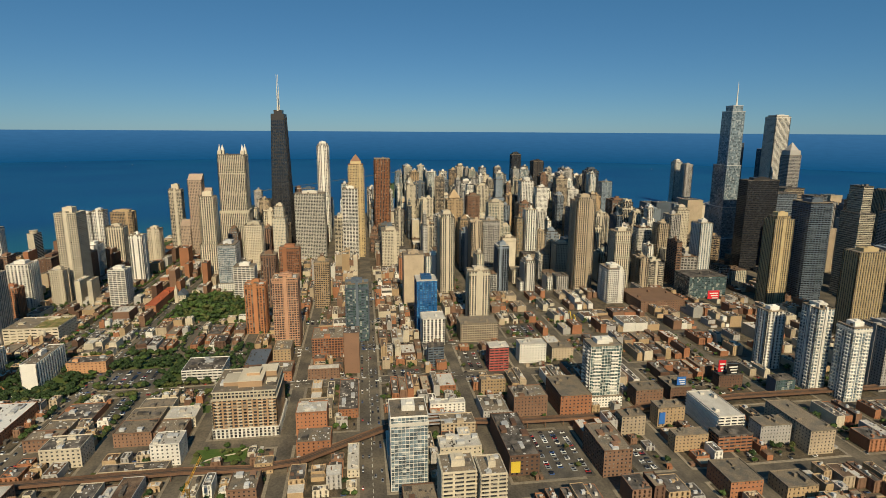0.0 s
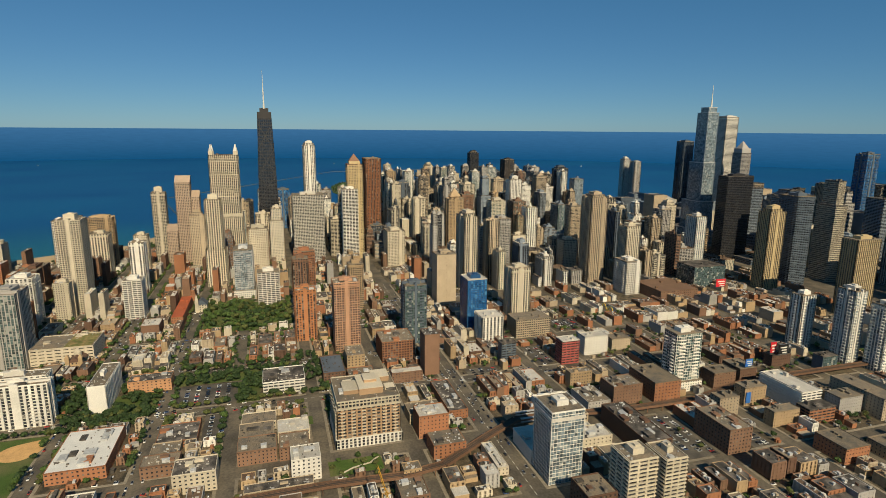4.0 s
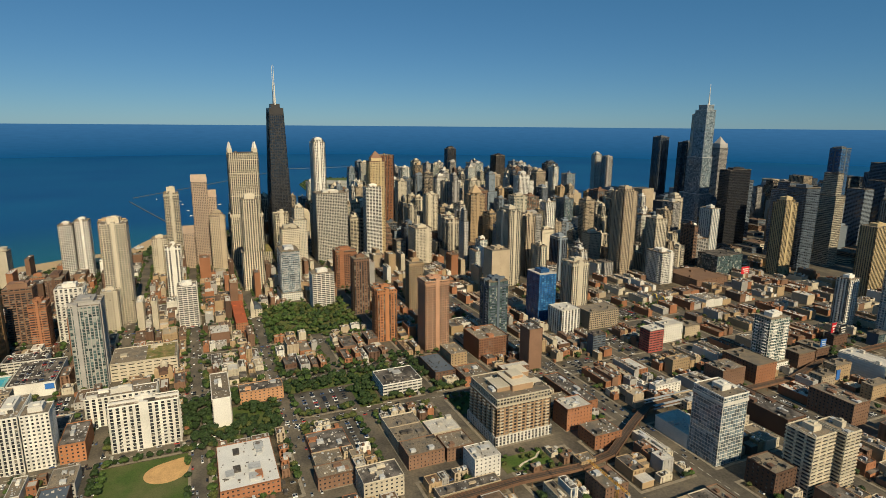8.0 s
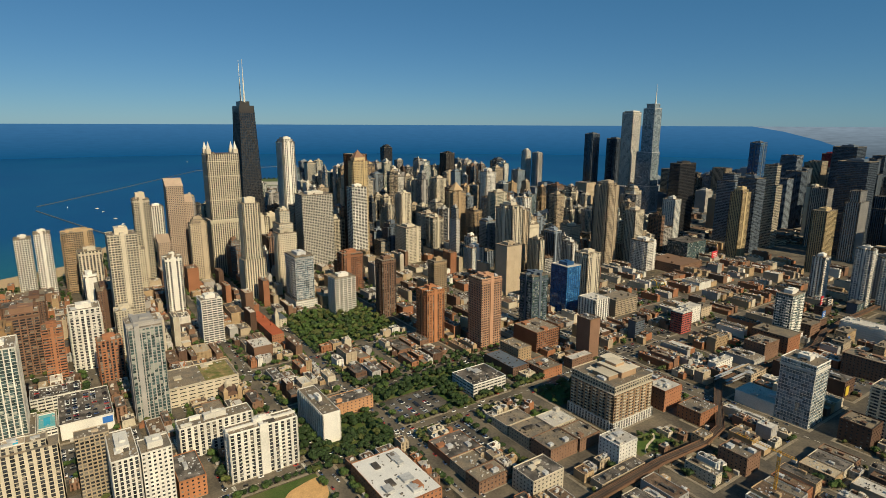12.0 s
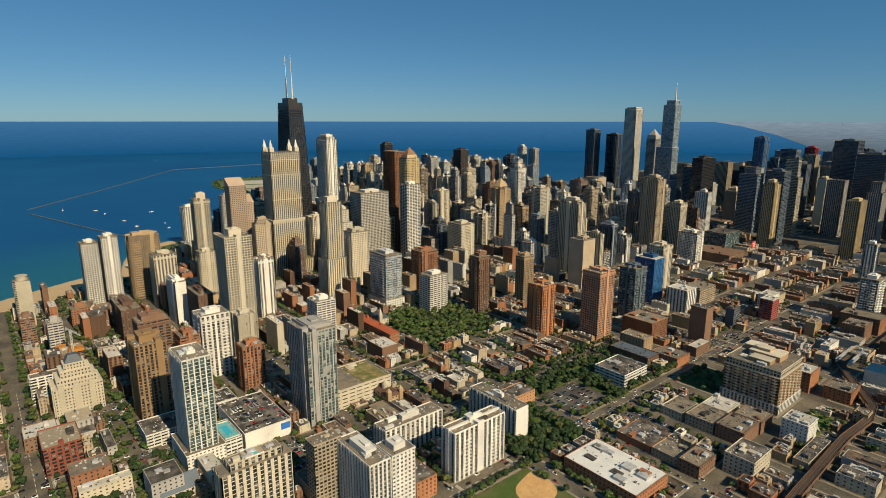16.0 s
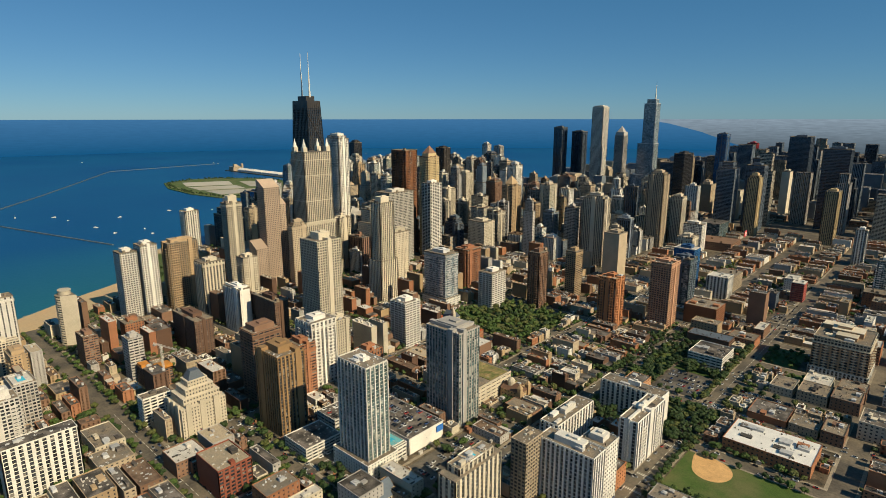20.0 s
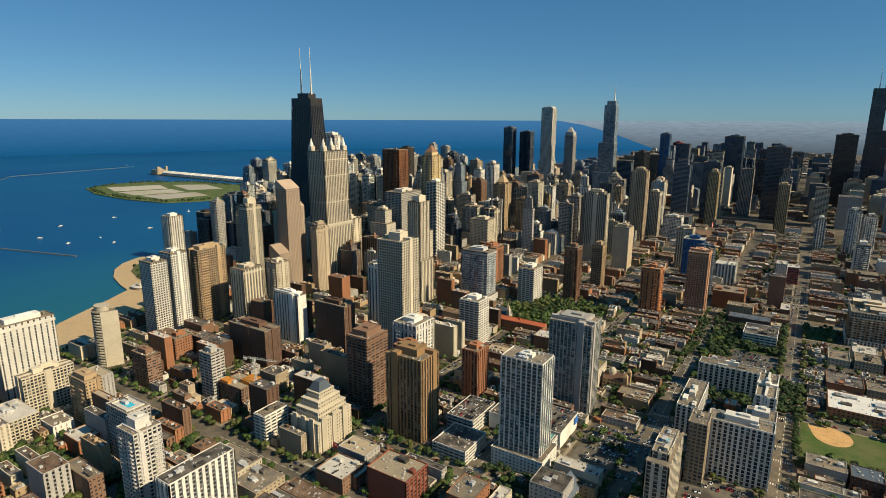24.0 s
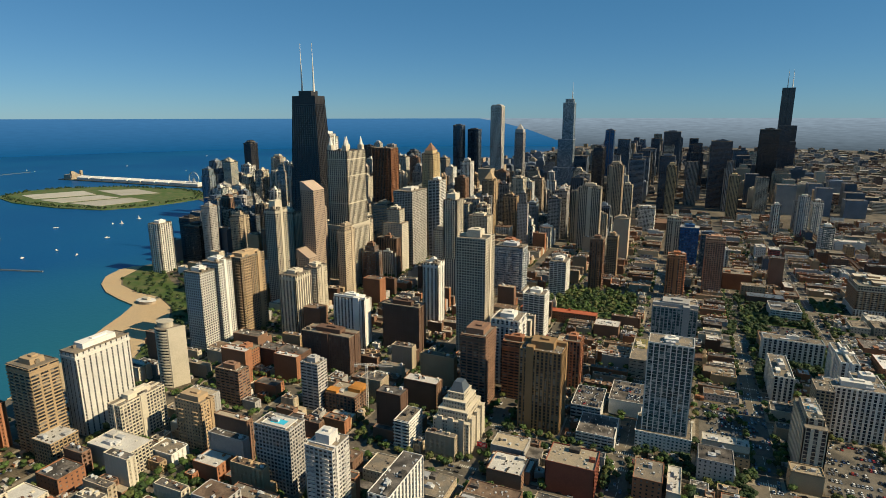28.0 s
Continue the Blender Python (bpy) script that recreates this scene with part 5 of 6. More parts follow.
def fill_block(x0, y0, x1, y1):
    """Lots on both sides of a middle alley."""
    zone = "old"
    if y1 < -60 and x0 > -130 or x0 > 150 and y1 < 330:
        zone = "tall"
    elif x0 > -130:
        zone = "mid"
    far = near_stretch((x0 + x1) / 2, (y0 + y1) / 2)
    mid = (x0 + x1) / 2
    for side in (0, 1):
        a, b = (x0 + 4, mid - 2.5) if side == 0 else (mid + 2.5, x1 - 4)
        y = y0 + 4
        while y < y1 - 7:
            dep = rng.choice([6.5, 7, 7.5, 8, 9, 11, 14, 18]) if near_stretch(mid, y) > 170 else rng.uniform(8, 20)
            if zone == "tall":
                dep = rng.uniform(18, 34)
            dep = min(dep, y1 - 4 - y)
            w = (b - a) * rng.uniform(0.62, 1.0)
            p, q = (a, a + w) if side == 0 else (b - w, b)
            if dep < 6 or q - p < 7 or rng.random() < (0.07 if zone == "old" else 0.03):
                y += dep + 1
                continue
            if zone == "old":
                h = rng.choice([6.5, 7.5, 8, 9, 9, 10, 10, 12, 13, 16])
            elif zone == "mid":
                h = rng.choice([9, 10, 10, 11, 12, 12, 13, 15, 18, 22, 30, 42])
            else:
                h = rng.choice([18, 26, 34, 45, 55, 70, 84, 100, 118])
                if p > 330 and y < -100:
                    h = rng.choice([40, 60, 80, 100, 120, 140, 160])
            if not clash(p, y, q, y + dep) and inside((p + q) / 2, y + dep / 2, LAND) and not inside((p + q) / 2, y + dep / 2, SANDP):
                if zone == "tall" and p > 330 and h < 75 or zone != "tall" and (near_stretch((p + q) / 2, y) > 170 or far > 225):
                    wl, rf = rng.choice(TALLW if zone == "tall" else WALLS), rng.choice(ROOFS)
                    FOOT.append((p, y, q, y + dep))
                    far_block(p, y, q, y + dep, h, wl, rf, GL)
                elif zone == "tall":
                    lowrise(p, y, q, y + dep, h, wall=rng.choice(TALLW), glass=rng.choice([GL, GL, GL, GLG, GLS, GLK]), style=rng.choice(["grid", "punched", "piers", "piers", "bands", "balcony", "fins", "loft", "glass", "frame"]) if h > 20 else None)
                else:
                    lowrise(p, y, q, y + dep, h)
            y += dep + (rng.choice([0.6, 0.6, 0.6, 3, 6]))


BLOCKS = []
for i in range(len(XS) - 1):
    for j in range(len(YS) - 1):
        x0, x1, y0, y1 = XS[i] + 9, XS[i + 1] - 9, YS[j + 1] + (11 if YS[j + 1] in (2, 726) else 7), YS[j] - (11 if YS[j] in (2, 726) else 7)
        xm, ym = (x0 + x1) / 2, (y0 + y1) / 2
        if not inside(xm, ym, LAND) or not inside(x1, ym, LAND):
            continue
        if y0 > 950 and x0 < -350 or xm < -745 and ym > 0:
            continue
        flat("pavement", rect(x0, y0, x1, y1), GROUND, PAVE, "worn concrete block of pavements and yards", "pavement", thick=0.2)
        BLOCKS.append((x0, y0, x1, y1))
        fill_block(x0, y0, x1, y1)

# pale pavements along the kerbs of the nearer blocks
WALK = mat("pale_concrete_pavement", (0.30, 0.255, 0.19), vary=0.35, scale=0.1, fine=0.5, tint=(0.21, 0.18, 0.135))
for x0, y0, x1, y1 in BLOCKS:
    if near_stretch((x0 + x1) / 2, (y0 + y1) / 2) > 700:
        continue
    e, z = 2.6, GROUND + 0.06
    b = Boxes().box(x0 - 0.2, y0 - 0.2, 0, x1 + 0.2, y0 + e, z).box(x0 - 0.2, y1 - e, 0, x1 + 0.2, y1 + 0.2, z)
    b.box(x0 - 0.2, y0 + e, 0, x0 + e, y1 - e, z).box(x1 - e, y0 + e, 0, x1 + 0.2, y1 - e, z)
    # the alley down the middle
    b.box((x0 + x1) / 2 - 1.6, y0 + e, 0, (x0 + x1) / 2 + 1.6, y1 - e, z - 0.03)
    tagged(part("sidewalk", b, WALK), "pale concrete sidewalk round a city block", "sidewalk", "", "structure")

# small buildings in the gaps that are left on the near blocks
gr = random.Random(31)
built = 0
for x0, y0, x1, y1 in sorted(BLOCKS, key=lambda b: near_stretch((b[0] + b[2]) / 2, (b[1] + b[3]) / 2)):
    if near_stretch((x0 + x1) / 2, (y0 + y1) / 2) > 520 or x0 > 150:
        continue
    for k in range(150):
        w, d = max(6.5, gr.uniform(6, 20) * (1 - k / 300)), max(6.5, gr.uniform(6, 17) * (1 - k / 300))
        x, y = gr.uniform(x0 + 2, x1 - 2 - w), gr.uniform(y0 + 2, y1 - 2 - d)
        if clash(x - 0.8, y - 0.8, x + w + 0.8, y + d + 0.8) or not inside(x + w / 2, y + d / 2, LAND) or inside(x + w / 2, y + d / 2, SANDP):
            continue
        h, wl = min(gr.choice([4, 5, 6, 6, 7, 7, 9, 9, 11, 13]), w * 0.95), gr.choice(WALLS)
        if built < 20 and near_stretch(x, y) < 330:
            built += 1
            lowrise(x, y, x + w, y + d, h, wall=wl)
        else:
            FOOT.append((x, y, x + w, y + d))
            far_block(x, y, x + w, y + d, h, wl, gr.choice(ROOFS), GL)

# the business district beyond the river
for gx in range(-760, 900, 88):
    for gy in range(-2300, -820, 84):
        if rng.random() < 0.28 or not inside(gx + 60, gy + 40, LAND):
            continue
        x0, y0 = gx + rng.uniform(0, 20), gy + rng.uniform(0, 16)
        w, d = rng.uniform(28, 56), rng.uniform(28, 52)
        core = math.exp(-((gx + 150) / 480) ** 2)
        h = rng.uniform(28, 60) + core * rng.choice([20, 50, 80, 110, 140])
        if clash(x0, y0, x0 + w, y0 + d):
            continue
        wl = rng.choice([SLATE, SLATE, BLUEG, BLUEG, GREY, CONC, BLUEG, TAN])
        if h > 105:
            lowrise(x0, y0, x0 + w, y0 + d, h, wl, ROOFT, style=rng.choice(["office", "glass", "piers", "bands"]), units=0, label="%s office tower beyond the river" % ("dark glass" if wl in (SLATE, DARK, BLACK) else "stone-faced"), glass=GLK, name="office_tower")
        else:
            far_block(x0, y0, x0 + w, y0 + d, h, wl, ROOFT, GLK)

# low city running out to the south and west
for k in range(2600):
    r, a = rng.uniform(1500, 5300), rng.uniform(math.radians(-112), math.radians(-48))
    x, y = MID[0] + r * math.cos(a), MID[1] + r * math.sin(a)
    w, d = rng.uniform(16, 60), rng.uniform(16, 60)
    if y > -760 and x > -960 or clash(x, y, x + w, y + d) or not inside(x + w, y, LAND):
        continue
    h, wl = rng.choice([6, 7, 8, 10, 12, 16, 22, 34]), rng.choice([RUST, GREY, TAN, YBR, RUST, SLATE, CONC])
    if h > 15:
        w, d = min(w, 38), min(d, 38)
    nf = max(1, round(h / 4))
    b = Boxes()
    for i in range(nf):
        b.box(x, y, 0.1 + i * h / nf, x + w, y + d, 0.1 + (i + 0.55) * h / nf)
    b.box(x, y, h - 0.8, x + w, y + d, h)
    far_low.add(b, wl)
    far_low.add(Boxes().box(x + 0.4, y + 0.4, 0.1, x + w - 0.4, y + d - 0.4, h - 0.2), GL)
    top = Boxes().box(x + 0.2, y + 0.2, h - 0.1, x + w - 0.2, y + d - 0.2, h + 0.3)
    top.box(x + w * 0.3, y + d * 0.4, h, x + w * 0.3 + 5, y + d * 0.4 + 5, h + 3)
    far_low.add(top, rng.choice(ROOFS))
far_low.link("low_buildings", "far low-rise city of brick and stone", "buildings")

# ---- parks, field, car parks, railway ----
LEAF = [mat("leaves_dark", (0.026, 0.048, 0.013), rough=0.7, vary=0.35, scale=0.15, fine=2.0, island=0.35),
        mat("leaves_green", (0.054, 0.090, 0.020), rough=0.7, vary=0.35, scale=0.15, fine=2.0, island=0.35),
        mat("leaves_olive", (0.078, 0.090, 0.024), rough=0.7, vary=0.35, scale=0.15, fine=2.0, island=0.35)]
BARK = mat("bark", (0.10, 0.075, 0.055), fine=4.0)


GOLDEN = (1 + 5 ** 0.5) / 2
ICO_V = [Vector(p).normalized() for p in ((-1, GOLDEN, 0), (1, GOLDEN, 0), (-1, -GOLDEN, 0), (1, -GOLDEN, 0), (0, -1, GOLDEN), (0, 1, GOLDEN), (0, -1, -GOLDEN), (0, 1, -GOLDEN), (GOLDEN, 0, -1), (GOLDEN, 0, 1), (-GOLDEN, 0, -1), (-GOLDEN, 0, 1))]
ICO_F = ((0, 11, 5), (0, 5, 1), (0, 1, 7), (0, 7, 10), (0, 10, 11), (1, 5, 9), (5, 11, 4), (11, 10, 2), (10, 7, 6), (7, 1, 8), (3, 9, 4), (3, 4, 2), (3, 2, 6), (3, 6, 8), (3, 8, 9), (4, 9, 5), (2, 4, 11), (6, 2, 10), (8, 6, 7), (9, 8, 1))
LOBES = 6


def crown_mesh(seed, leaves):
    """A lumpy crown of unit radius: uneven hearts of foliage, with leaf clumps standing off them."""
    r = random.Random(seed)
    b = Boxes()
    lobes = [(0.0, 0.0, 0.12, 0.62)]
    for i in range(LOBES - 1):
        a = i * 2 * math.pi / (LOBES - 1) + r.uniform(-0.4, 0.4)
        q = r.uniform(0.32, 0.5)
        lobes.append((0.52 * math.cos(a), 0.52 * math.sin(a), r.uniform(-0.2, 0.35), q))
    for x, y, z, q in lobes:
        k = len(b.v)
        for p in ICO_V:
            e = q * r.uniform(0.78, 1.16)
            b.v.append((x + p.x * e, y + p.y * e, z + p.z * e * 0.9))
        b.f += [(k + i, k + j, k + m) for i, j, m in ICO_F]
    for i in range(leaves):
        x, y, z, q = lobes[i % LOBES]
        d = Vector((r.gauss(0, 1), r.gauss(0, 1), r.gauss(0.25, 0.8))).normalized() * q * r.uniform(0.92, 1.12)
        c = Vector((x, y, z)) + d
        u = (Vector((r.gauss(0, 1), r.gauss(0, 1), r.gauss(0, 1))).cross(d) + d * r.uniform(-0.4, 0.4)).normalized()
        w = u.cross(d).normalized()
        s = r.uniform(0.07, 0.13)
        k = len(b.v)
        for a, e in ((-1, -0.7), (0.9, -1), (1, 0.8), (-0.8, 1)):
            p = c + u * s * a + w * s * e
            b.v.append((p.x, p.y, p.z))
        b.f.append((k, k + 1, k + 2, k + 3))
    return b


def trunk_mesh(seed):
    r = random.Random(seed)
    b = Boxes().prism(ring(0, 0, 0.075, 0.075, 6), ring(0.02, 0.01, 0.045, 0.045, 6), -1.35, -0.2)
    for i in range(4):
        a = r.uniform(0, 6.28)
        x, y = 0.42 * math.cos(a), 0.42 * math.sin(a)
        b.prism(ring(0.02, 0.01, 0.035, 0.035, 5), ring(x, y, 0.012, 0.012, 5), -0.35, r.uniform(0.15, 0.5))
    return b


CROWNS = [crown_mesh(s, 230) for s in range(5)]
TRUNKS = [trunk_mesh(s) for s in range(3)]
crown_me = {}
trunk_me = [t.mesh("trunk") for t in TRUNKS]
for t in trunk_me:
    t.materials.append(BARK)
for i, c in enumerate(CROWNS):
    for j, lf in enumerate(LEAF):
        me = c.mesh("crown")
        me.materials.append(lf)
        crown_me[i, j] = me

SPOTS = []


def free(x, y, r=1.5):
    return not any(b[0] - r < x < b[2] + r and b[1] - r < y < b[3] + r for b in FOOT if b not in OPENSET)


OPENSET = set(PARKS + LOTS)
WET = [(312, 740), (318, 674), (359, 614), (406, 539), (435, 511), (495, 480), (553, 475), (614, 455), (655, 422), (673, 380), (690, 350), (900, 300), (900, 900), (330, 900)]
tr = random.Random(23)


def grove(x0, y0, x1, y1, n, r0=3.2, r1=5.6, tone=None, gap=3.5):
    for _ in range(n):
        x, y = tr.uniform(x0, x1), tr.uniform(y0, y1)
        if any(p[0] - 1 < x < p[2] + 1 and p[1] - 1 < y < p[3] + 1 for p in LOTS):
            continue
        if not inside(x, y, LAND) or inside(x, y, WET) or not free(x, y) or any(abs(x - s[0]) < gap and abs(y - s[1]) < gap for s in SPOTS):
            continue
        SPOTS.append((x, y, tr.uniform(r0, r1), tr.choice([0, 1, 1, 2]) if tone is None else tone))


def row(xa, ya, xb, yb, step, tone=None, r0=3.0, r1=4.8):
    n = int(math.hypot(xb - xa, yb - ya) / step)
    for i in range(n):
        if tr.random() < 0.2:
            continue
        t = (i + tr.uniform(0.2, 0.8)) / n
        x, y = xa + (xb - xa) * t, ya + (yb - ya) * t
        if free(x, y, 0.3):
            SPOTS.append((x, y, tr.uniform(r0, r1), tr.choice([0, 1, 1, 2]) if tone is None else tone))


grove(-215, 172, -75, 300, 440, 4.0, 6.5, gap=5)
grove(-446, 120, -356, 306, 330, 3.5, 5.5, 0, gap=4.5)
grove(-352, 150, -330, 306, 60, 3.5, 5.0, 0)
grove(-446, 318, -372, 470, 240, 3.5, 5.5, 0, gap=4.5)
grove(-500, 92, -464, 150, 30, 2.5, 4.0)
grove(-352, 245, -240, 310, 120, 2.2, 3.6)
grove(-340, 318, -250, 392, 70, 2.6, 4.2)
grove(-342, 612, -250, 700, 120, 3.5, 5.5, 0, gap=4)
grove(-300, 650, -120, 700, 70, 2.8, 4.5)
grove(-124, 548, 20, 720, 170, 2.6, 4.4)
grove(0, 560, 290, 720, 330, 2.4, 4.2)
grove(-10, 740, 200, 860, 420, 3.2, 5.6)
grove(-606, 112, -584, 158, 14, 2.4, 3.6, gap=6)
grove(-512, 165, -496, 198, 5, 2.4, 3.6, gap=6)
grove(-240, 740, -10, 930, 420, 3.0, 5.2)
grove(320, 300, 640, 560, 420, 3.0, 4.6, 0)
grove(300, 540, 345, 720, 80, 2.6, 4.0, 0)
grove(-392, 560, -300, 640, 40, 2.6, 4.0)
grove(-345, 400, -280, 475, 60, 2.6, 4.2)
row(-598, 475, -462, 475, 6.5, 0, 2.8, 4.0)
row(-464, 404, -464, 470, 6.5, 0, 2.6, 3.8)
row(-462, 384, -396, 384, 7, 0, 3.2, 4.6)
grove(-470, 320, -446, 400, 60, 3.2, 5.0, 0)
grove(-395, 385, -362, 470, 60, 3.2, 5.2, 0)
for x in (-455, -352):
    for y0, y1 in ((90, 155), (168, 234), (248, 305), (319, 388), (402, 471), (485, 535), (549, 648), (662, 715), (735, 820)):
        for s in (-11, 11):
            row(x + s, y0, x + s, y1, 8 if x == -455 and y0 < 300 else 11, 2 if x == -455 and y0 < 400 else None)
for x in (-243, -126, -18, 85, 185):
    for y0, y1 in ((12, 74), (87, 155), (168, 234), (319, 388), (402, 471), (485, 535), (549, 648), (662, 715), (735, 820), (840, 920)):
        for s in (-10, 10):
            row(x + s, y0, x + s, y1, 9, None, 2.8, 4.6)
for y in (241, 312, 395, 478, 542, 655, 726, 830):
    for x0, x1 in ((-560, -465), (-445, -362), (-342, -253), (-233, -136), (-116, -28), (-8, 75), (95, 175), (195, 300)):
        for s in (-9, 9):
            row(x0, y + s, x1, y + s, 9.5, None, 2.8, 4.6)
for y in (-103, -182, -262, -312, -430):
    for x0, x1 in ((-670, -588), (-548, -465), (-445, -362), (-342, -253)):
        row(x0, y + 9, x1, y + 9, 26)
for k in range(len(isl)):
    (xa, ya), (xb, yb) = isl[k], isl[(k + 1) % len(isl)]
    for j in range(int(math.hypot(xb - xa, yb - ya) / 8)):
        q = rng.uniform(0, 1)
        SPOTS.append(((xa + (xb - xa) * q - 1730) * rng.uniform(0.9, 0.985) + 1730, (ya + (yb - ya) * q + 330) * rng.uniform(0.88, 0.98) - 330, rng.uniform(3, 5.5), 0))
# yards and alleys: sheds, parked cars and small trees
yard = Joined()
YARDCARS = []
yr = random.Random(77)
SHEDM = [TAN, GREY, ROOFT, BRICK, ROOFW, RUST]
for x0, y0, x1, y1 in BLOCKS:
    d = near_stretch((x0 + x1) / 2, (y0 + y1) / 2)
    if d > 760 or (x0 + x1) / 2 > 330:
        continue
    taken = [b for b in FOOT if b[0] < x1 and b[2] > x0 and b[1] < y1 and b[3] > y0 and b not in OPENSET]
    for k in range(int((x1 - x0) * (y1 - y0) / (44 if d < 330 else 62))):
        x, y, q = yr.uniform(x0 + 2, x1 - 2), yr.uniform(y0 + 2, y1 - 2), yr.random()
        if any(b[0] - 2.2 < x < b[2] + 2.2 and b[1] - 2.2 < y < b[3] + 2.2 for b in taken) or any(p[0] - 2 < x < p[2] + 2 and p[1] - 2 < y < p[3] + 2 for p in OPENSET):
            continue
        if q < 0.46:
            SPOTS.append((x, y, yr.uniform(1.9, 4.2), yr.choice([0, 0, 1, 1, 2])))
        elif q < 0.72:
            w, e, h = yr.uniform(1.8, 4.5), yr.uniform(1.8, 4.5), yr.uniform(2.2, 4.2)
            m = yr.choice(SHEDM)
            yard.add(Boxes().box(x - w / 2, y - e / 2, GROUND - 0.05, x + w / 2, y + e / 2, h).box(x - w / 2 - 0.2, y - e / 2 - 0.2, h, x + w / 2 + 0.2, y + e / 2 + 0.2, h + 0.2), m)
        else:
            YARDCARS.append((x, y, yr.choice([0, 90, 180, 270]), GROUND))
yard.link("sheds", "small garages and sheds in back yards", "sheds")
SPOTS.sort(key=lambda s: near_stretch(s[0], s[1]))

belt = Joined()
for i, (x, y, r, tone) in enumerate(SPOTS):
    ci, z = i % 5, GROUND + r * 1.35 * 1.05
    if i < 230:
        t = thing("tree", x, y, GROUND, ("dark green", "green", "olive green")[tone] + " leafy tree in a city park or street", "tree", "city trees")
        c = part("crown", crown_me[ci, tone], None, t, at=(0, 0, r * 1.05))
        k = part("trunk", trunk_me[i % 3], None, t, at=(0, 0, r * 1.05))
        for o in (c, k):
            o.scale = (r, r, r * 0.92)
            o.rotation_euler = (0, 0, i * 1.7)
    else:
        near = near_stretch(x, y)
        src = near < 300
        b = Boxes()
        ca, sa = math.cos(i * 1.7) * r, math.sin(i * 1.7) * r
        cv = CROWNS[ci]
        core, leaf = cv.f[:LOBES * 20], cv.f[LOBES * 20:]
        leaf = (leaf[::4] if r > 3.0 else leaf[::6]) if src else leaf[::20]
        core = core if src else core[:60]
        few = (230 / len(leaf)) ** 0.28
        for fc in core + leaf:
            grow = few if len(fc) == 4 else 1.0
            mx, my, mz = (sum(cv.v[v][k] for v in fc) / len(fc) for k in range(3))
            n = len(b.v)
            for v in fc:
                px, py, pz = cv.v[v]
                px, py, pz = mx + (px - mx) * grow, my + (py - my) * grow, mz + (pz - mz) * grow
                b.v.append((x + px * ca - py * sa, y + px * sa + py * ca, GROUND + r * 0.97 + pz * r))
            b.f.append(tuple(range(n, n + len(fc))))
        belt.add(b, LEAF[tone])
        tk = TRUNKS[i % 3]
        tb = Boxes()
        tb.v = [(x + a * r, y + e * r, GROUND + r * 1.05 + c * r * 0.8) for a, e, c in tk.v]
        tb.f = tk.f[:8]
        belt.add(tb, BARK)
belt.link("trees", "rows and groves of leafy city trees", "trees")

# lawns and field
for p in PARKS:
    flat("lawn", rect(*p), GROUND + 0.08, GRASS, "mown green park lawn", "lawn", thick=0.1)
flat("infield", [(-493 + 15.5 * math.cos(a) + 7 * max(0, math.cos(a + 0.75)) ** 6, 421 + 17 * math.sin(a) - 7 * max(0, math.cos(a + 0.75)) ** 6) for a in [i * math.pi / 16 for i in range(32)]], GROUND + 0.16, CLAY, "bare orange clay infield of a ball field", "infield", thick=0.1)
path_m = PAVE
strip("footpath", [(-605, 150), (-598, 138), (-594, 122), (-586, 114)], 2, GROUND + 0.14, CONC, "pale curved path in a small park", "path", thick=0.1)
strip("footpath", [(-215, 172), (-145, 236), (-75, 300)], 3, GROUND + 0.14, path_m, "concrete path across the park", "path", thick=0.1)
strip("footpath", [(-215, 300), (-145, 236), (-75, 172)], 3, GROUND + 0.14, path_m, "concrete path across the park", "path", thick=0.1)

# cars
CARP = [mat("car_white", (0.7, 0.7, 0.68), rough=0.3, spec=0.5), mat("car_black", (0.02, 0.02, 0.022), rough=0.25, spec=0.6), mat("car_silver", (0.40, 0.41, 0.42), rough=0.3, metal=0.5), mat("car_red", (0.35, 0.03, 0.025), rough=0.3, spec=0.5), mat("car_blue", (0.04, 0.08, 0.2), rough=0.3, spec=0.5)]
CARW = ["white", "black", "silver", "red", "blue"]
body_me = []
for m in CARP:
    b = Boxes()
    b.prism(rect(-2.2, -0.9, 2.2, 0.9), rect(-2.25, -0.92, 2.25, 0.92), 0.35, 0.6)
    b.prism(rect(-2.25, -0.92, 2.25, 0.92), rect(-2.05, -0.82, 2.1, 0.82), 0.6, 0.95)
    b.prism(rect(-1.25, -0.66, 0.75, 0.66), rect(-1.2, -0.62, 0.7, 0.62), 1.42, 1.5)
    for wx in (-1.4, 1.4):
        for wy in (-0.95, 0.75):
            b.box(wx - 0.32, wy, 0.0, wx + 0.32, wy + 0.2, 0.62)
    me = b.mesh("body")
    me.materials.append(m)
    body_me.append(me)
cabin_me = Boxes().prism(rect(-1.75, -0.78, 1.15, 0.78), rect(-1.25, -0.64, 0.75, 0.64), 0.93, 1.43).mesh("windows")
cabin_me.materials.append(GLK)
cr = random.Random(5)
CARS = []
for x0, y0, x1, y1 in LOTS:
    y = y0 + 5
    while y < y1 - 4:
        x = x0 + 3
        while x < x1 - 3:
            if cr.random() < 0.62:
                CARS.append((x, y, 90 + cr.choice([0, 180]), GROUND + 0.1))
            x += 2.9
        y += cr.choice([6.2, 10.5])
for x in (-455, -352, -243, -126):
    y = -120
    while y < 930:
        for s in (-7.2, -2.5, 2.5, 7.2):
            if cr.random() < (0.45 if abs(s) > 5 else 0.12):
                CARS.append((x + s, y + cr.uniform(-1, 1), 90 if s > 0 else -90, 0.02))
        y += 7.5
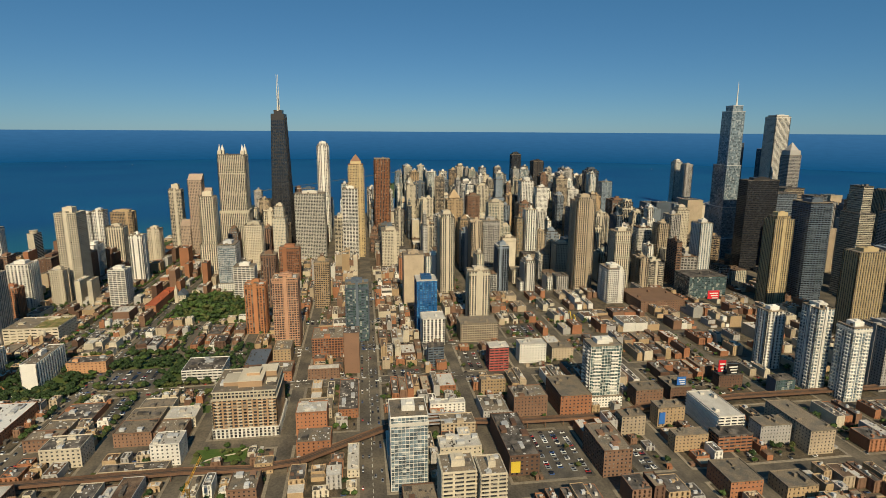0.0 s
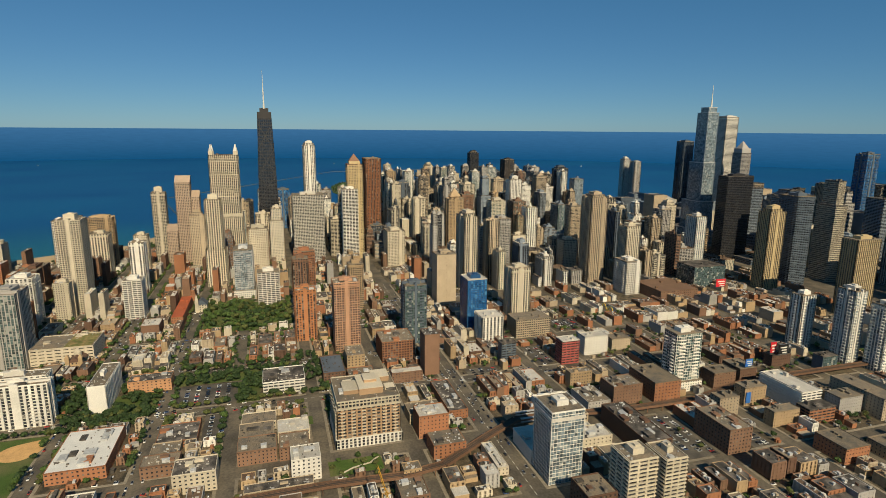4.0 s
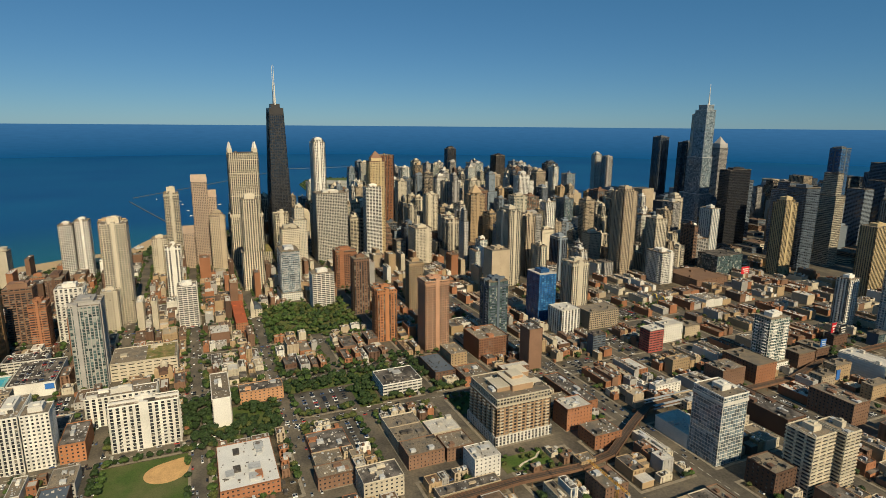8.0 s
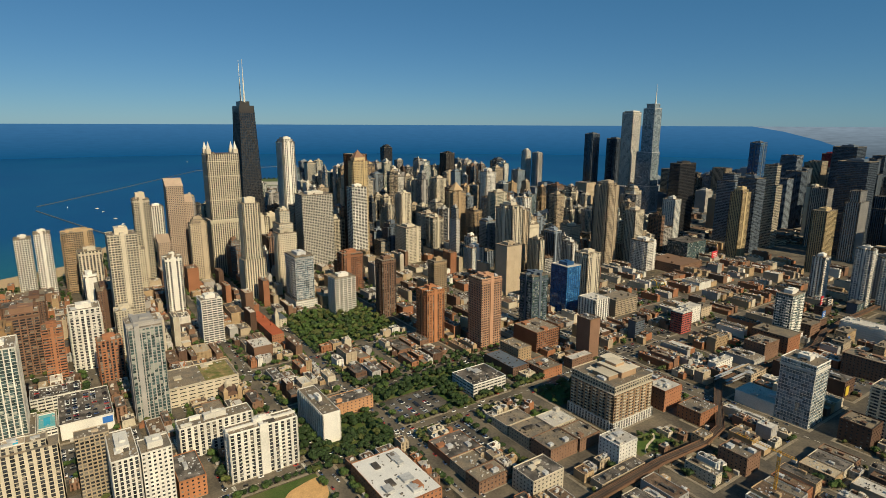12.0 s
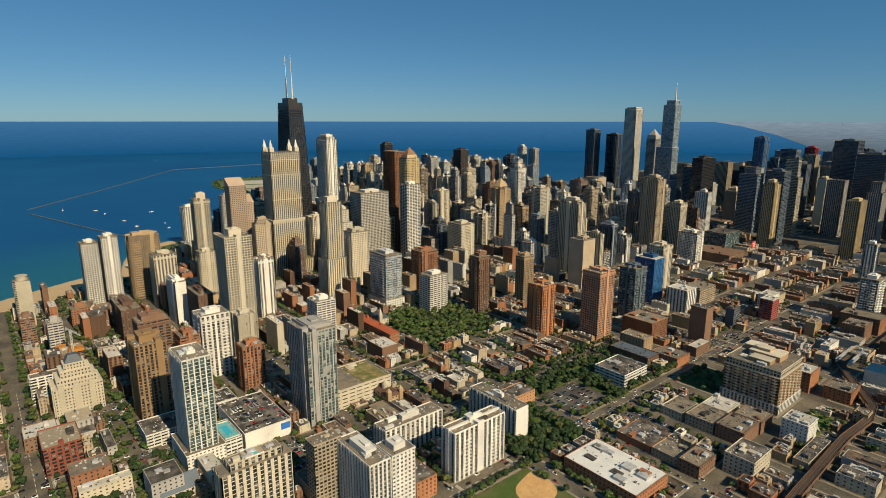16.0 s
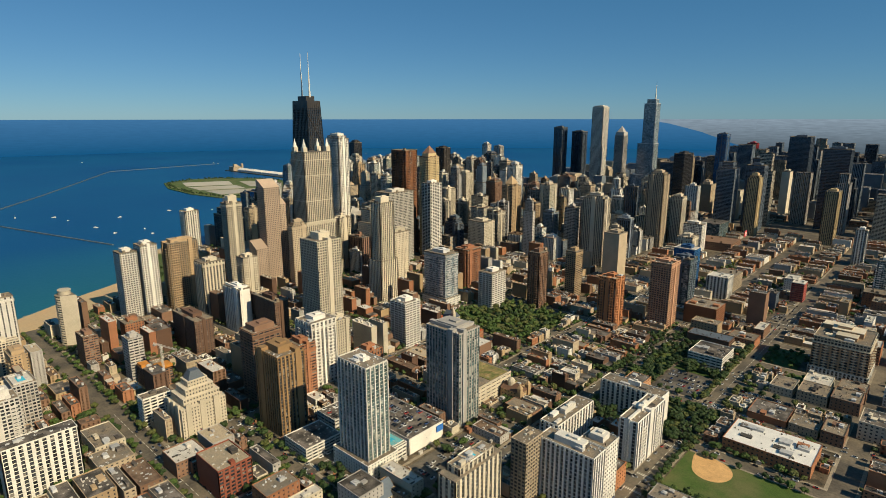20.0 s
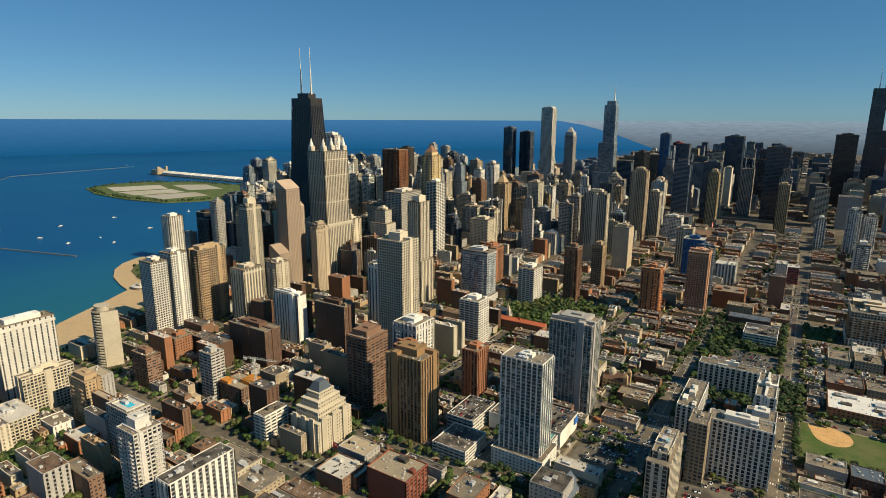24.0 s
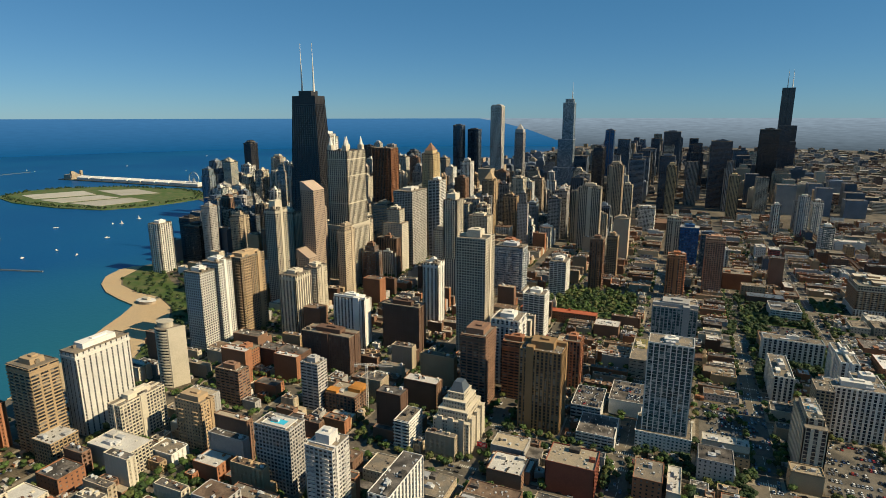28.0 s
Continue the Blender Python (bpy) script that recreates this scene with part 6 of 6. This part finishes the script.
for y in (2, 726, 312, 395, 478, 542, 655):
    x = -660
    while x < -60:
        for s in (-8.0 if y in (2, 726) else -5.4, -2.4, 2.4, 8.0 if y in (2, 726) else 5.4):
            if cr.random() < (0.4 if abs(s) > 5 else 0.13):
                CARS.append((x + cr.uniform(-1, 1), y + s, 0 if s < 0 else 180, 0.02))
        x += 7.5
CARS += YARDCARS
for x in range(-286, -224, 3):
    for y in (537, 547, 553, 563, 569):
        if cr.random() < 0.55:
            CARS.append((x, y, 90, GROUND + 15.15))
for x in range(-212, -190, 3):
    for y in (560, 570, 584, 594):
        if cr.random() < 0.6:
            CARS.append((x, y, 90, GROUND + 14.15))
CARS = [c for c in CARS if not any(p[0] < c[0] < p[2] and p[1] < c[1] < p[3] for p in PARKS)]
CARS.sort(key=lambda c: near_stretch(c[0], c[1]))
traffic = Joined()
for i, (x, y, a, z) in enumerate(CARS):
    k = cr.choice([0, 0, 0, 1, 1, 1, 2, 2, 2, 2, 3, 4])
    if i < 210:
        c = thing("car", x, y, z, CARW[k] + " car standing on city asphalt", "car", "cars on streets and lots")
        c.rotation_euler = (0, 0, radians(a))
        part("body", body_me[k], None, c)
        part("windows", cabin_me, None, c)
    else:
        ca, sa = math.cos(radians(a)), math.sin(radians(a))
        b = Boxes().prism([(x + p * ca - q * sa, y + p * sa + q * ca) for p, q in rect(-2.2, -0.9, 2.2, 0.9)], [(x + p * ca - q * sa, y + p * sa + q * ca) for p, q in rect(-2.1, -0.85, 2.1, 0.85)], z + 0.3, z + 0.95)
        traffic.add(b, CARP[k])
        b = Boxes().prism([(x + p * ca - q * sa, y + p * sa + q * ca) for p, q in rect(-1.7, -0.78, 1.1, 0.78)], [(x + p * ca - q * sa, y + p * sa + q * ca) for p, q in rect(-1.2, -0.64, 0.7, 0.64)], z + 0.93, z + 1.45)
        traffic.add(b, GLK)
traffic.link("cars", "parked and passing cars further off", "cars")
LOTM = mat("car_park_asphalt", (0.075, 0.068, 0.058), vary=0.35, scale=0.07, tint=(0.125, 0.11, 0.088))
for p in LOTS:
    flat("car_park", rect(*p), GROUND + 0.08, LOTM, "worn asphalt car park with faded bays", "car park", thick=0.1)

# road paint
lines = Boxes()
for y in (2, 726):
    for x in range(-1000, -20, 9):
        lines.box(x, y - 0.22, 0.0, x + 5, y + 0.22, 0.03)
for x in (-455, -352, -243):
    for y in range(-120, 930, 9):
        if abs(y - 2) > 14 and abs(y - 726) > 14:
            lines.box(x - 0.2, y, 0.0, x + 0.2, y + 5, 0.03)
for x in (-455, -352, -243, -126):
    for y in (2, 312, 395, 478, 542, 655, 726):
        for s in (-12.5, 12.5):
            for k in range(-4, 5):
                lines.box(x + k * 1.7 - 0.4, y + s - 1.5, 0.0, x + k * 1.7 + 0.4, y + s + 1.5, 0.03)
tagged(part("road_markings", lines, LINE), "faded road lines and crossings", "road markings", "", "stuff")

# elevated railway
el = thing("elevated_railway", -580, 100, 0.0, "rust-brown elevated railway on steel legs", "railway")
TIE = mat("track_bed", (0.075, 0.058, 0.045), vary=0.4, fine=0.8)
for i in range(len(RAIL) - 1):
    (x0, y0), (x1, y1) = RAIL[i], RAIL[i + 1]
    n = max(1, int(math.hypot(x1 - x0, y1 - y0) / 16))
    t = Vector((x1 - x0, y1 - y0)).normalized()
    nn = Vector((-t.y, t.x))

    def at2(p, s):
        return (p[0] + nn.x * s + 580, p[1] + nn.y * s - 100)

    b = Boxes()
    q = [at2((x0, y0), -3.6), at2((x1, y1), -3.6), at2((x1, y1), 3.6), at2((x0, y0), 3.6)]
    b.prism(q, q, 6.2, 7.0)
    part("deck", b, TIE, el)
    for s in (-2.6, -1.2, 1.2, 2.6):
        q = [at2((x0, y0), s - 0.12), at2((x1, y1), s - 0.12), at2((x1, y1), s + 0.12), at2((x0, y0), s + 0.12)]
        part("rail", Boxes().prism(q, q, 7.0, 7.25), STEEL, el)
    for s in (-3.7, 3.7):
        q = [at2((x0, y0), s - 0.15), at2((x1, y1), s - 0.15), at2((x1, y1), s + 0.15), at2((x0, y0), s + 0.15)]
        part("girder", Boxes().prism(q, q, 5.4, 7.9), STEEL, el)
    for k in range(n):
        p = (x0 + (x1 - x0) * (k + 0.5) / n, y0 + (y1 - y0) * (k + 0.5) / n)
        if near_stretch(*p) > 420:
            continue
        for s in (-3.2, 3.2):
            c = at2(p, s)
            part("leg", Boxes().box(c[0] - 0.3, c[1] - 0.3, 0, c[0] + 0.3, c[1] + 0.3, 6.2), STEEL, el)
# station roofs over the avenue
part("platform_canopy", Boxes().box(1, -190, 10.5, 4, -128, 11).box(14, -190, 10.5, 17, -128, 11).box(1, -190, 7.2, 3, -128, 7.6).box(15, -190, 7.2, 17, -128, 7.6), UNIT, el)

# boats on the lake
BOATS = [(1454, 514), (1379, 432), (1283, 422), (1107, 403), (984, 395), (3087, -894), (3765, -316), (2994, -879), (1258, 146), (907, 331), (1173, -38), (1238, 298), (988, 321), (1013, 182), (1171, 46), (1150, 35), (2857, -1336), (2289, -1251), (3134, -2240), (3944, 1854), (3661, 2231)]
for i, (x, y) in enumerate(BOATS):
    b = thing("boat", x, y, -1.6, "small white boat on the blue lake", "boat", "boats on the lake")
    b.rotation_euler = (0, 0, i * 1.3)
    part("hull", Boxes().prism([(-5, -1.4), (3, -1.6), (6.5, 0), (3, 1.6), (-5, 1.4)], [(-5.2, -1.7), (3, -1.9), (7.4, 0), (3, 1.9), (-5.2, 1.7)], -0.4, 1.4), WHITE, b)
    part("cabin", Boxes().prism(rect(-3, -1.1, 1.8, 1.1), rect(-2.4, -0.9, 0.9, 0.9), 1.4, 2.9), WHITE, b)
    if i % 5 == 0:
        part("sail", Boxes().prism([(-4, -0.1), (1, -0.1), (1, 0.1), (-4, 0.1)], [(0.6, -0.08), (0.9, -0.08), (0.9, 0.08), (0.6, 0.08)], 2.2, 10), WHITE, b)

# ---- smaller things ----
# pools and terraces of the towers
def pool(x0, y0, x1, y1, z, deck, label):
    p = thing("roof_pool", (x0 + x1) / 2, (y0 + y1) / 2, z, label, "pool")
    X, Y = (x1 - x0) / 2, (y1 - y0) / 2
    part("deck", Boxes().box(-X, -Y, 0, X, Y, 0.3), deck, p)
    part("basin", Boxes().box(-X * 0.55, -Y * 0.4, 0.3, X * 0.55, Y * 0.4, 0.42), POOL, p)
    rail = Boxes()
    for a in ((-X, -Y, X, -Y + 0.15), (-X, Y - 0.15, X, Y), (-X, -Y, -X + 0.15, Y), (X - 0.15, -Y, X, Y)):
        rail.box(a[0], a[1], 0.3, a[2], a[3], 1.3)
    part("railing", rail, WHITE, p)


pool(-287, 579.5, -256, 592.5, GROUND + 13.8, TEAL, "turquoise roof terrace with a small pool")
pool(-12, 784, 11, 799, GROUND + 54.2, ROOFW, "bright blue pool on a pale roof")
pool(-387, 596, -375, 610, GROUND + 52.2, TAN, "blue pool on a tan roof terrace")

# domed church among the row houses
ch = thing("church", -296, 428, GROUND, "tan brick church with a small dome and two towers", "church")
FOOT.append((-308, 418, -284, 438))
shell(ch, -12, -8, 12, 8, 0, 11, YBR, GL, bay=4)
part("roof", Boxes().prism(rect(-12.5, -8.5, 12.5, 8.5), rect(-12, -0.4, 12, 0.4), 11, 16), DKBR, ch)
part("dome", Boxes().prism(ring(4, 0, 4, 4, 12), ring(4, 0, 4, 4, 12), 13, 18).prism(ring(4, 0, 4.2, 4.2, 12), ring(4, 0, 2.8, 2.8, 12), 18, 20.5).prism(ring(4, 0, 2.8, 2.8, 12), ring(4, 0, 0.3, 0.3, 12), 20.5, 22), CONC, ch)
for s in (-1, 1):
    part("bell_tower", Boxes().box(-14, s * 7 - 2.2, 0, -9.6, s * 7 + 2.2, 17).prism(rect(-14.3, s * 7 - 2.5, -9.3, s * 7 + 2.5), rect(-12, s * 7 - 0.2, -11.6, s * 7 + 0.2), 17, 21), YBR, ch)

# gabled stone church by the avenue
gc = thing("church_hall", -318, 640, GROUND, "dark-roofed gabled stone church", "church")
shell(gc, -9, -14, 9, 14, 0, 8, CONC, GL, bay=4)
part("roof", Boxes().prism(rect(-9.6, -14.6, 9.6, 14.6), rect(-0.3, -14.4, 0.3, 14.4), 8, 17), SLATE, gc)

# twin-spired cream church near the park's north side
pc = thing("church", -100, 308, GROUND, "cream stone church with a gabled front", "church")
shell(pc, -9, -8, 9, 8, 0, 12, CONC, GL, bay=4)
part("roof", Boxes().prism(rect(-9.5, -8.5, 9.5, 8.5), rect(-9, -0.3, 9, 0.3), 12, 20), SLATE, pc)
part("bell_tower", Boxes().box(-12, 4, 0, -7, 9, 20).prism(rect(-12, 4, -7, 9), rect(-9.6, 6.4, -9.4, 6.6), 20, 30), CONC, pc)


def billboard(x, y, w, h, z, colour, label, turn=0):
    b = thing("billboard", x, y, z, label, "billboard")
    b.rotation_euler = (0, 0, radians(turn))
    part("panel", Boxes().box(-0.3, -w / 2, 2, 0.3, w / 2, 2 + h), colour, b)
    part("frame", Boxes().box(-0.1, -w / 2 - 0.3, 1.6, 0.5, w / 2 + 0.3, 2).box(-0.1, -w / 2 - 0.3, 2 + h, 0.5, w / 2 + 0.3, 2.4 + h), SLATE, b)
    for s in (-0.35, 0.35):
        part("post", Boxes().box(0.35, s * w - 0.25, 0, 0.8, s * w + 0.25, 2 + h), SLATE, b)
    for i in range(3):
        part("lettering", Boxes().box(-0.38, -w * 0.4, 2.6 + i * h * 0.28, -0.3, w * (0.1 + 0.12 * i), 2.6 + i * h * 0.28 + h * 0.13), WHITE, b)


SIGNR = mat("red_sign", (0.55, 0.03, 0.04), rough=0.4)
SIGNB = mat("blue_sign", (0.04, 0.15, 0.45), rough=0.4)
SIGNK = mat("black_sign", (0.02, 0.02, 0.02), rough=0.4)
SIGNY = mat("yellow_sign", (0.7, 0.5, 0.06), rough=0.4)
billboard(-526.5, -404, 14, 12, 14.4, SIGNK, "black rooftop billboard with pale lettering bars")
billboard(-520, -395, 9, 14, 14.4, SIGNR, "red rooftop billboard with pale lettering bars")
billboard(-550, -328, 10, 9, 16.4, SIGNB, "blue rooftop billboard with pale lettering bars")
billboard(-250, -560, 20, 14, 14.4, SIGNR, "red rooftop billboard with pale lettering bars")
billboard(-128, 684, 9, 4, 0.3, SIGNR, "low red shop sign with white bars", -90)
# mural and hoardings on end walls
tagged(part("mural", Boxes().box(-661.2, -120, 4, -660.7, -112, 14), SIGNY), "yellow painted mural on an end wall", "mural", "", "object")
tagged(part("mural", Boxes().box(-601.3, -282, 4, -600.7, -276, 16), SIGNB), "blue painted advertisement on a brick wall", "mural", "", "object")
tagged(part("sign_panel", Boxes().box(-291.9, 534.5, 8, -291.3, 543, 14), SIGNB), "blue sign panel on the garage wall", "sign", "", "object")

# yellow arches over a restaurant
ar = thing("roof_arches", -300, -300, GROUND, "pair of thin yellow arches over a low restaurant", "arches")
for o in (-9, 9):
    b = Boxes()
    for i in range(14):
        a0, a1 = math.pi * i / 14, math.pi * (i + 1) / 14
        p, q = (o + 8 * math.cos(a0), 19 * math.sin(a0)), (o + 8 * math.cos(a1), 19 * math.sin(a1))
        k = len(b.v)
        for x, z in (p, q):
            b.v += [(x - 0.6, -0.6, z), (x + 0.6, -0.6, z), (x + 0.6, 0.6, z), (x - 0.6, 0.6, z)]
        b.f += [(k, k + 1, k + 5, k + 4), (k + 1, k + 2, k + 6, k + 5), (k + 2, k + 3, k + 7, k + 6), (k + 3, k, k + 4, k + 7)]
    part("arch", b, SIGNY, ar)

def tower_crane(x, y, h, colour, words, turn=0.0, jib=34.0):
    """A lattice mast with a jib, counterweight and cab."""
    cn = thing("tower_crane", x, y, 0.0, words, "crane")
    cn.rotation_euler = (0, 0, radians(turn))
    m = Boxes()
    for sx in (-0.8, 0.8):
        for sy in (-0.8, 0.8):
            m.box(sx - 0.14, sy - 0.14, 0, sx + 0.14, sy + 0.14, h)
    for i in range(int(h / 2)):
        z = i * 2.0
        m.prism(rect(-0.9, -0.9, -0.7, -0.7), rect(0.7, -0.9, 0.9, -0.7), z, z + 2)
        m.prism(rect(-0.9, 0.7, -0.7, 0.9), rect(-0.9, -0.9, -0.7, -0.7), z, z + 2)
        m.prism(rect(0.7, -0.9, 0.9, -0.7), rect(0.7, 0.7, 0.9, 0.9), z, z + 2)
    part("mast", m, colour, cn, kind="stuff")
    j = Boxes().box(-12, -0.7, h - 2, jib, -0.5, h - 1.7).box(-12, 0.5, h - 2, jib, 0.7, h - 1.7).box(-12, -0.1, h - 0.4, jib, 0.1, h - 0.2)
    for i in range(int((jib + 12) / 2)):
        x0 = -12 + i * 2.0
        j.box(x0, -0.6, h - 2, x0 + 0.15, 0.6, h - 1.8).box(x0, -0.12, h - 1.8, x0 + 0.15, 0.12, h - 0.3)
    part("jib", j, colour, cn)
    part("counterweight", Boxes().box(-12, -1.2, h - 4, -9, 1.2, h - 2), GREY, cn)
    part("cab", Boxes().box(-1.2, -1.2, h - 4.5, 1.2, 1.2, h - 2), WHITE, cn)


CRY = mat("crane_yellow", (0.62, 0.33, 0.04), rough=0.5)
tower_crane(-704, 129, 46, CRY, "yellow tower crane with a long jib")
tower_crane(-4, 668, 52, WHITE, "white tower crane over a building site", 195, 26)

# beach house and a bathing pavilion
bh = thing("beach_house", 489, 508, 0.5, "low white beach house with round decks on the sand", "beach house")
part("body", Boxes().prism(ring(0, 0, 17, 10, 18), ring(0, 0, 16.5, 9.5, 18), 0, 4.5), TAN, bh)
part("roof", Boxes().prism(ring(0, 0, 18, 11, 18), ring(0, 0, 14, 8, 18), 4.5, 5.6), WHITE, bh)
part("deck_house", Boxes().box(-6, -3, 5.6, 6, 3, 8.4).prism(rect(-7, -4, 7, 4), rect(-5, -0.3, 5, 0.3), 8.4, 10), CONC, bh)

# observation wheel on the pier
wh = thing("observation_wheel", 1640, -690, 1.5, "tall white observation wheel on the pier", "wheel")
rimb = Boxes()
for i in range(28):
    a0, a1 = 2 * math.pi * i / 28, 2 * math.pi * (i + 1) / 28
    for r in (28, 26):
        p, q = (r * math.cos(a0), 31 + r * math.sin(a0)), (r * math.cos(a1), 31 + r * math.sin(a1))
        k = len(rimb.v)
        for x, z in (p, q):
            rimb.v += [(x - 0.4, -1, z), (x + 0.4, -1, z), (x + 0.4, 1, z), (x - 0.4, 1, z)]
        rimb.f += [(k, k + 1, k + 5, k + 4), (k + 1, k + 2, k + 6, k + 5), (k + 2, k + 3, k + 7, k + 6), (k + 3, k, k + 4, k + 7)]
part("rim", rimb, WHITE, wh)
for i in range(8):
    a = math.pi * i / 8
    c, s = math.cos(a), math.sin(a)
    b = Boxes()
    b.v = [(-27 * c - 0.3 * s, -0.3, 31 - 27 * s + 0.3 * c), (-27 * c + 0.3 * s, -0.3, 31 - 27 * s - 0.3 * c), (27 * c + 0.3 * s, -0.3, 31 + 27 * s - 0.3 * c), (27 * c - 0.3 * s, -0.3, 31 + 27 * s + 0.3 * c)]
    b.v += [(x, 0.3, z) for x, y, z in b.v]
    b.f = [(0, 1, 2, 3), (7, 6, 5, 4), (0, 4, 5, 1), (1, 5, 6, 2), (2, 6, 7, 3), (3, 7, 4, 0)]
    part("spoke", b, WHITE, wh)
for sx in (-1, 1):
    part("leg", Boxes().prism(rect(sx * 16 - 1, -3, sx * 16 + 1, 3), rect(sx - 0.6, -2, sx + 0.6, 2), 0, 31), WHITE, wh)
